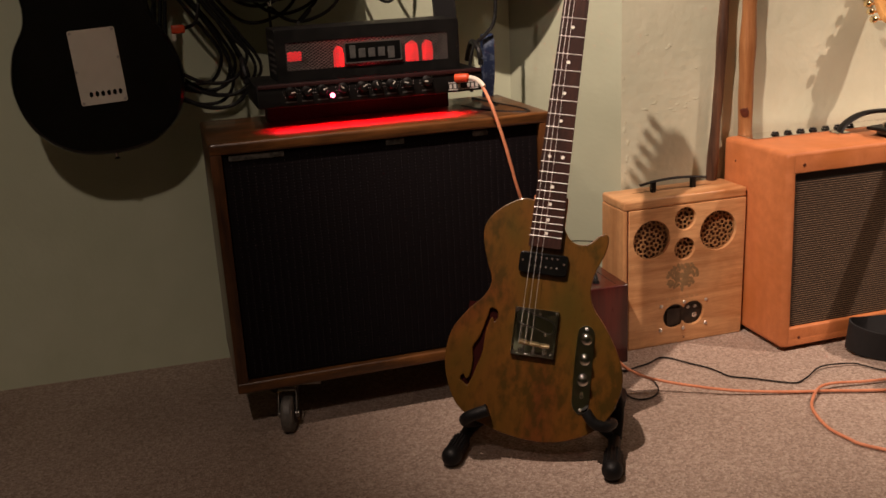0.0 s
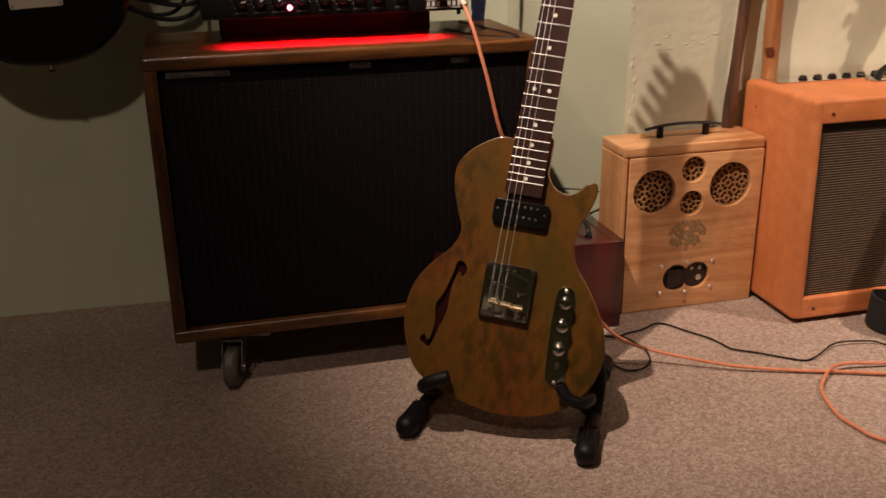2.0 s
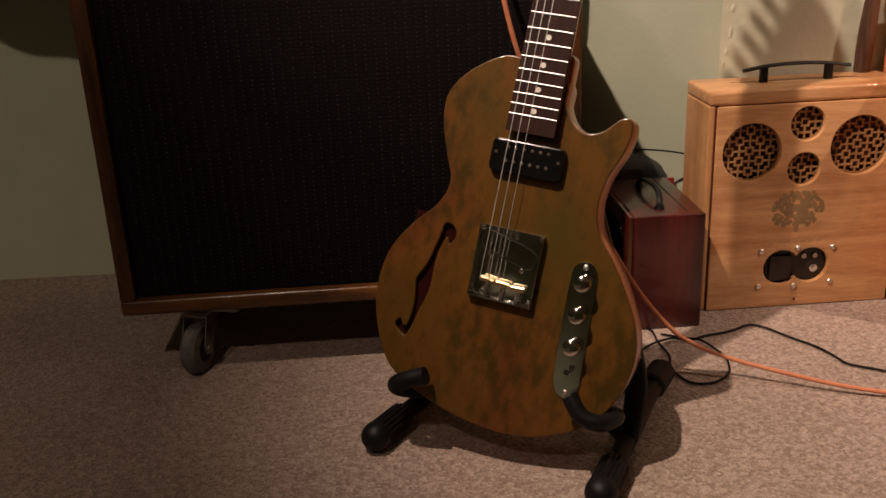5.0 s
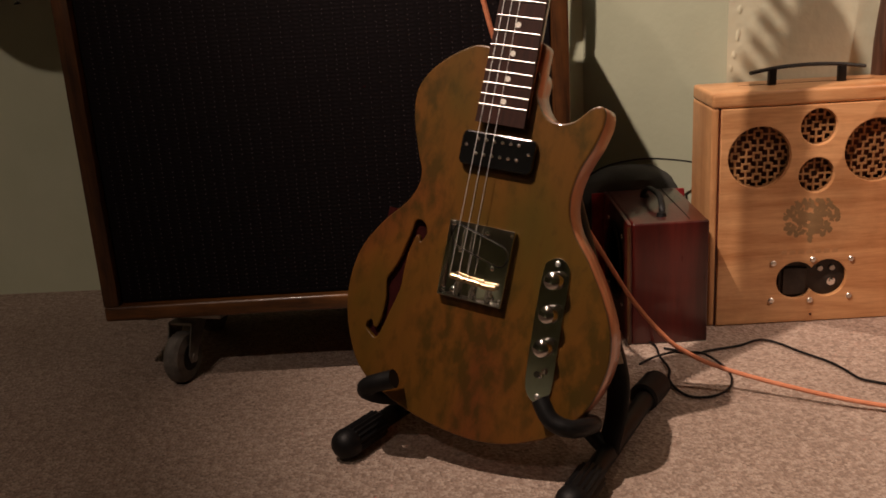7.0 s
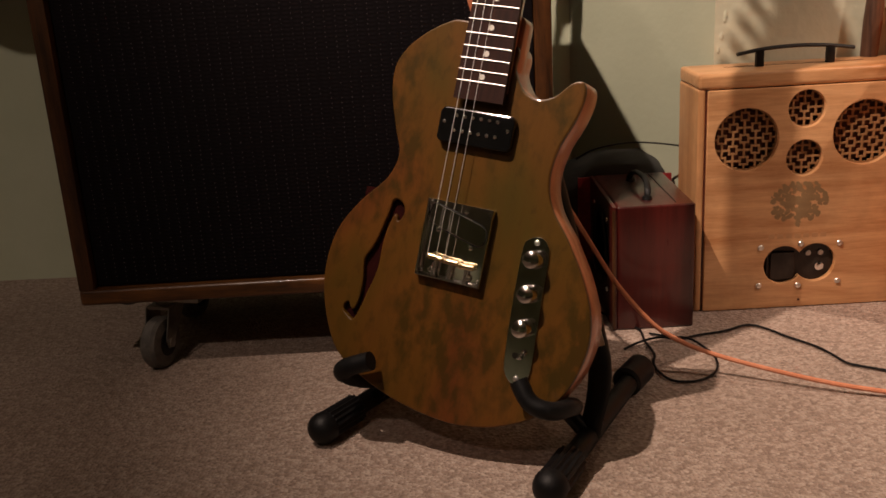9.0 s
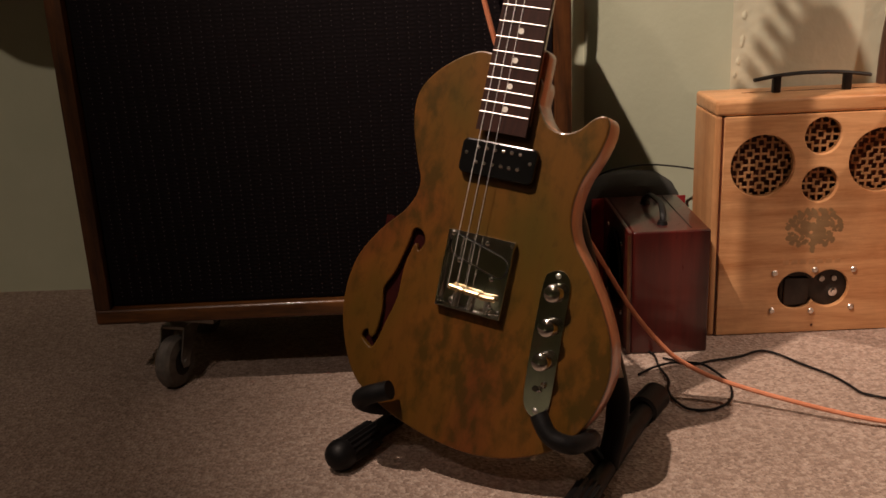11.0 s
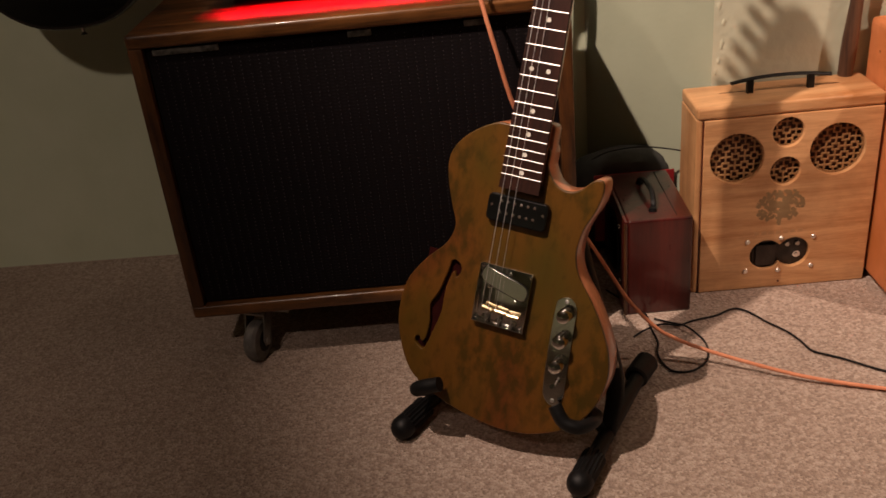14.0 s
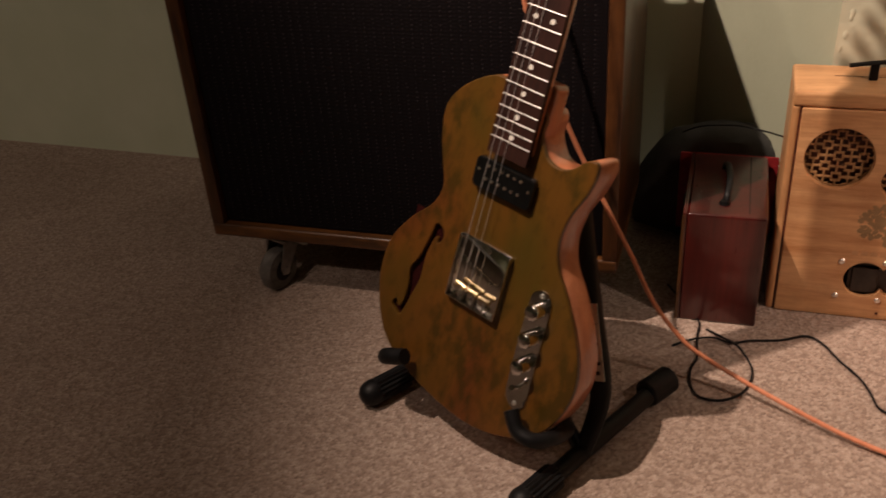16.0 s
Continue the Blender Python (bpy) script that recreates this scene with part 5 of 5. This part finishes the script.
cable([(1.7, 1.5, 0.006), (1.52, 1.482, 0.006), (1.401, 1.492, 0.008), (1.33, 1.503, 0.012), (1.286, 1.493, 0.014), (1.246, 1.461, 0.008), (1.223, 1.427, 0.006), (1.205, 1.364, 0.006), (1.21, 1.317, 0.006), (1.227, 1.275, 0.006), (1.33, 1.17, 0.006), (1.5, 1.08, 0.006)], 0.0031, ORANGE_CABLE, "loop of orange guitar lead lying on the carpet")
plug((0.636, 1.766, 0.657), (1, -0.6, 0.04), "orange plug in the amplifier head")
cable([(0.88, 1.87, 0.003), (0.895, 1.845, 0.003), (0.917, 1.804, 0.004), (0.934, 1.774, 0.003), (0.933, 1.735, 0.003), (0.936, 1.69, 0.003), (0.929, 1.661, 0.003), (0.93, 1.631, 0.003), (0.942, 1.605, 0.003), (0.969, 1.601, 0.003), (0.995, 1.618, 0.003), (1.007, 1.642, 0.003), (1.011, 1.668, 0.004), (1.006, 1.69, 0.006), (0.99, 1.718, 0.01), (0.97, 1.742, 0.004), (0.945, 1.76, 0.003)], 0.0017, BLACK_RUBBER, "small loop of thin black lead on the carpet")
cable([(0.9, 1.71, 0.003), (0.923, 1.726, 0.005), (0.954, 1.735, 0.007), (0.981, 1.732, 0.004), (1.008, 1.744, 0.003), (1.05, 1.754, 0.003), (1.078, 1.769, 0.003), (1.094, 1.768, 0.003), (1.109, 1.752, 0.003), (1.126, 1.722, 0.003), (1.15, 1.686, 0.003), (1.161, 1.657, 0.003), (1.168, 1.63, 0.003), (1.181, 1.618, 0.003), (1.206, 1.601, 0.003), (1.252, 1.562, 0.003), (1.279, 1.549, 0.003), (1.31, 1.559, 0.006), (1.366, 1.587, 0.008), (1.435, 1.579, 0.006), (1.455, 1.561, 0.004), (1.49, 1.51, 0.004), (1.6, 1.44, 0.003)], 0.0017, BLACK_RUBBER, "thin black lead lying across the carpet")
rnd = random.Random(3)
for k in range(9):
    dx, dz = rnd.uniform(-0.015, 0.045), rnd.uniform(-0.03, 0.04)
    y = 2.1 - 0.008 * k
    cable([(0.1 + dx, y, 1.0), (0.15 + dx, y - 0.02, 0.86), (0.215 + dx, y - 0.03, 0.76), (0.245 + dx * 1.3, y - 0.03, 0.68 + dz), (0.215 + dx, y - 0.02, 0.63 + dz), (0.14 + dx, y - 0.02, 0.64 + dz), (0.08 + dx, y - 0.01, 0.71 + dz), (0.1 + dx, y, 0.89), (0.16 + dx, y, 1.03)], 0.0036, BLACK_RUBBER, "black lead hung in loops on the wall")


# ---- things hung behind the head ----
def strap(name, points, wide, half, thick, material, label):
    o = Vector(points[0])
    ob = part(name, ribbon([Vector(p) - o for p in points], wide, half, thick), material, None, label)
    ob.location = o
    return tagged(ob, label, "strap")


X1, Z1 = (1, 0, 0), (0, 0, 1)
strap("hanging_strap", [(0.781, 2.0, 0.58), (0.783, 1.99, 0.63), (0.782, 1.985, 0.68), (0.784, 1.99, 0.705), (0.786, 2.005, 0.715), (0.788, 2.02, 0.7), (0.79, 2.03, 0.6)], [(1, 0.1, 0)] * 7, 0.013, 0.003, BLUE_STRAP, "blue patterned woven strap hanging beside the amplifier head")
strap("gig_strap", [(0.712, 2.06, 0.735), (0.708, 2.055, 0.78), (0.7, 2.05, 0.9), (0.69, 2.06, 1.25)], [X1] * 4, 0.024, 0.012, BLACK_CLOTH, "dark padded strap hanging down the wall")
cable([(0.737, 1.975, 0.6), (0.735, 1.975, 0.65), (0.745, 1.975, 0.695), (0.77, 1.98, 0.714), (0.795, 1.985, 0.74), (0.803, 1.99, 0.79), (0.81, 2.0, 0.95), (0.82, 2.03, 1.3)], 0.004, BLACK_RUBBER, "black lead hanging over the blue strap")
cable([(0.74, 1.98, 0.585), (0.76, 1.9, 0.582), (0.778, 1.82, 0.582), (0.782, 1.77, 0.582), (0.77, 1.75, 0.582), (0.72, 1.8, 0.582), (0.69, 1.9, 0.582)], 0.0035, BLACK_RUBBER, "black lead lying on top of the cabinet")
cable([(0.334, 2.05, 0.6), (0.333, 2.05, 0.75), (0.335, 2.055, 1.2)], 0.0028, BLACK_RUBBER, "thin black lead hanging straight down")
rnd = random.Random(8)
for k in range(5):
    dx, dz, y = rnd.uniform(-0.05, 0.05), rnd.uniform(-0.02, 0.05), 2.1 - 0.009 * k
    cable([(0.2 + dx, y, 1.15), (0.24 + dx, y, 0.9), (0.3 + dx, y - 0.015, 0.79 + dz), (0.37 + dx, y - 0.02, 0.775 + dz), (0.44 + dx, y - 0.01, 0.83 + dz), (0.47 + dx, y, 1.0), (0.46 + dx, y, 1.2)], 0.0036, BLACK_RUBBER, "black lead hung in a deep loop on the wall")
for k in range(3):
    dx, y = 0.07 * k, 2.08 - 0.006 * k
    cable([(0.46 + dx, y, 1.2), (0.5 + dx, y, 0.95), (0.56 + dx, y, 0.81 + 0.02 * k), (0.62 + dx * 0.6, y, 0.84), (0.64 + dx * 0.6, y, 1.2)], 0.0034, BLACK_RUBBER, "black lead hung in a deep loop on the wall")
jack = thing("jack_plug", pose(0.383, 2.05, 0.757), "dark jack plug with steel tip dangling on its lead", "plug")
part("sleeve", lathe([(0.004, 0), (0.0055, 0.004), (0.0055, 0.03), (0.003, 0.036)], (0.0095, 0, 0.009), (0.72, 0, 0.7), 14), BLACK_RUBBER, jack)
part("tip", lathe([(0.0015, 0), (0.003, 0.003), (0.002, 0.006), (0.003, 0.008), (0.003, 0.014)], (0, 0, 0), (0.72, 0, 0.7), 12), STEEL, jack, "steel tip")
part("lead", tube([(0.033, 0, 0.034), (0.05, 0, 0.055), (0.06, 0.01, 0.12), (0.05, 0.02, 0.4)], 0.003), BLACK_RUBBER, jack)
clip = thing("cable_tie", pose(0.146, 1.985, 0.769), "orange-red plastic plug with a white end among the leads", "plug")
part("sleeve", box(-0.012, 0.014, -0.008, 0.008, -0.007, 0.009, 0.004, 3), ORANGE_PLASTIC, clip)
part("tip", box(-0.012, -0.004, -0.006, 0.006, -0.02, -0.0072, 0.002), WHITE_PLASTIC, clip, "white end")
part("lead", tube([(0.012, 0, 0.002), (0.04, 0.02, 0.02), (0.05, 0.05, 0.12), (0.03, 0.08, 0.3)], 0.0036), BLACK_RUBBER, clip)


# ---- second guitar leaning back on the combo ----
def maple_guitar():
    up = Vector((0.1, 0.76, 0.642)).normalized()
    side = Vector((1, 0.1, 0.05))
    side = (side - up * side.dot(up)).normalized()
    front = side.cross(up)
    m = Matrix((side, up, front)).transposed().to_4x4()
    m.translation = Vector((1.717, 1.816, 0.682))
    g = thing("leaning_guitar", m, "electric guitar with amber maple neck leaning back against the combo", "guitar")
    body = flat2([(0.0, -0.987), (0.1, -0.966), (0.158, -0.890), (0.15, -0.804), (0.115, -0.739), (0.118, -0.674), (0.135, -0.620), (0.11, -0.577), (0.07, -0.598), (0.03, -0.631), (-0.03, -0.631), (-0.07, -0.598), (-0.1, -0.588), (-0.115, -0.620), (-0.105, -0.685), (-0.11, -0.750), (-0.145, -0.814), (-0.15, -0.901), (-0.1, -0.966)])
    part("body", plate([body], 0.044, 0.006, -0.006), BLACK_GLOSS, g, "glossy dark body")
    part("neck", box(-0.022, 0.022, -0.68, 0.0, -0.016, 0.004, 0.006, 3), MAPLE, g, "amber maple neck")
    part("nut", box(-0.0215, 0.0215, 0.0, 0.004, 0.002, 0.007, 0.0008), PEARL, g)
    head = flat2([(-0.022, 0.0), (-0.026, 0.012), (-0.042, 0.022), (-0.046, 0.05), (-0.036, 0.1), (-0.026, 0.15), (-0.014, 0.182), (0.012, 0.19), (0.036, 0.175), (0.04, 0.15), (0.028, 0.13), (0.026, 0.08), (0.03, 0.03), (0.022, 0.0)])
    part("headstock", plate([head], 0.014, 0.002, 0.0), MAPLE, g, "amber maple headstock")
    for k in range(6):
        y, x = 0.034 + k * 0.0255, -0.03 + k * 0.0042
        t = part("tuner", lathe([(0.005, 0), (0.005, 0.004), (0.003, 0.005), (0.003, 0.014)], (x, y, -0.001), (0, 0, 1), 14), BRASS, g, "gold tuner post")
        part("tuner_button", lathe([(0.0028, 0), (0.0028, 0.016), (0.0075, 0.019), (0.0085, 0.026), (0.006, 0.031)], (x - 0.008, y, -0.016), (-1, 0, 0), 14), BRASS, t)
    return g


maple_guitar()

# ---- strap on the carpet, pedal box on the combo ----
strap("guitar_strap", [(1.75, 1.47, 0.034), (1.6, 1.517, 0.033), (1.53, 1.552, 0.033), (1.488, 1.59, 0.036), (1.474, 1.628, 0.04), (1.486, 1.655, 0.042), (1.53, 1.655, 0.037), (1.6, 1.648, 0.034), (1.65, 1.63, 0.033), (1.72, 1.62, 0.033), (1.85, 1.6, 0.033)], [Z1, Z1, (0, -0.15, 1), (0, -0.2, 1), Z1, (0.1, 0, 1), (0, 0.25, 1), (0, 0.35, 1), (0, 0.1, 1), Z1, Z1], 0.032, 0.004, BLACK_CLOTH, "wide black strap looped on the carpet beside the combo")
pedal = thing("pedal_box", pose(1.635, 1.735, 0.449, 0, 0, 8), "small grey metal box with a black lid lying on the combo", "pedal")
part("case", box(0, 0.085, 0, 0.05, 0, 0.014, 0.003), surface("grey_hammer_paint", (0.16, 0.16, 0.16), (0.24, 0.24, 0.23), 80, 0.4, 0, 300, 0.2), pedal, "grey painted case")
part("lid", box(-0.03, 0.03, -0.002, 0.052, 0.0142, 0.022, 0.003), BLACK_METAL, pedal, "black lid")
part("knob", lathe([(0.008, 0), (0.007, 0.01), (0.004, 0.012)], (-0.005, 0.02, 0.022), (0, 0, 1), 16), CHROME, pedal)
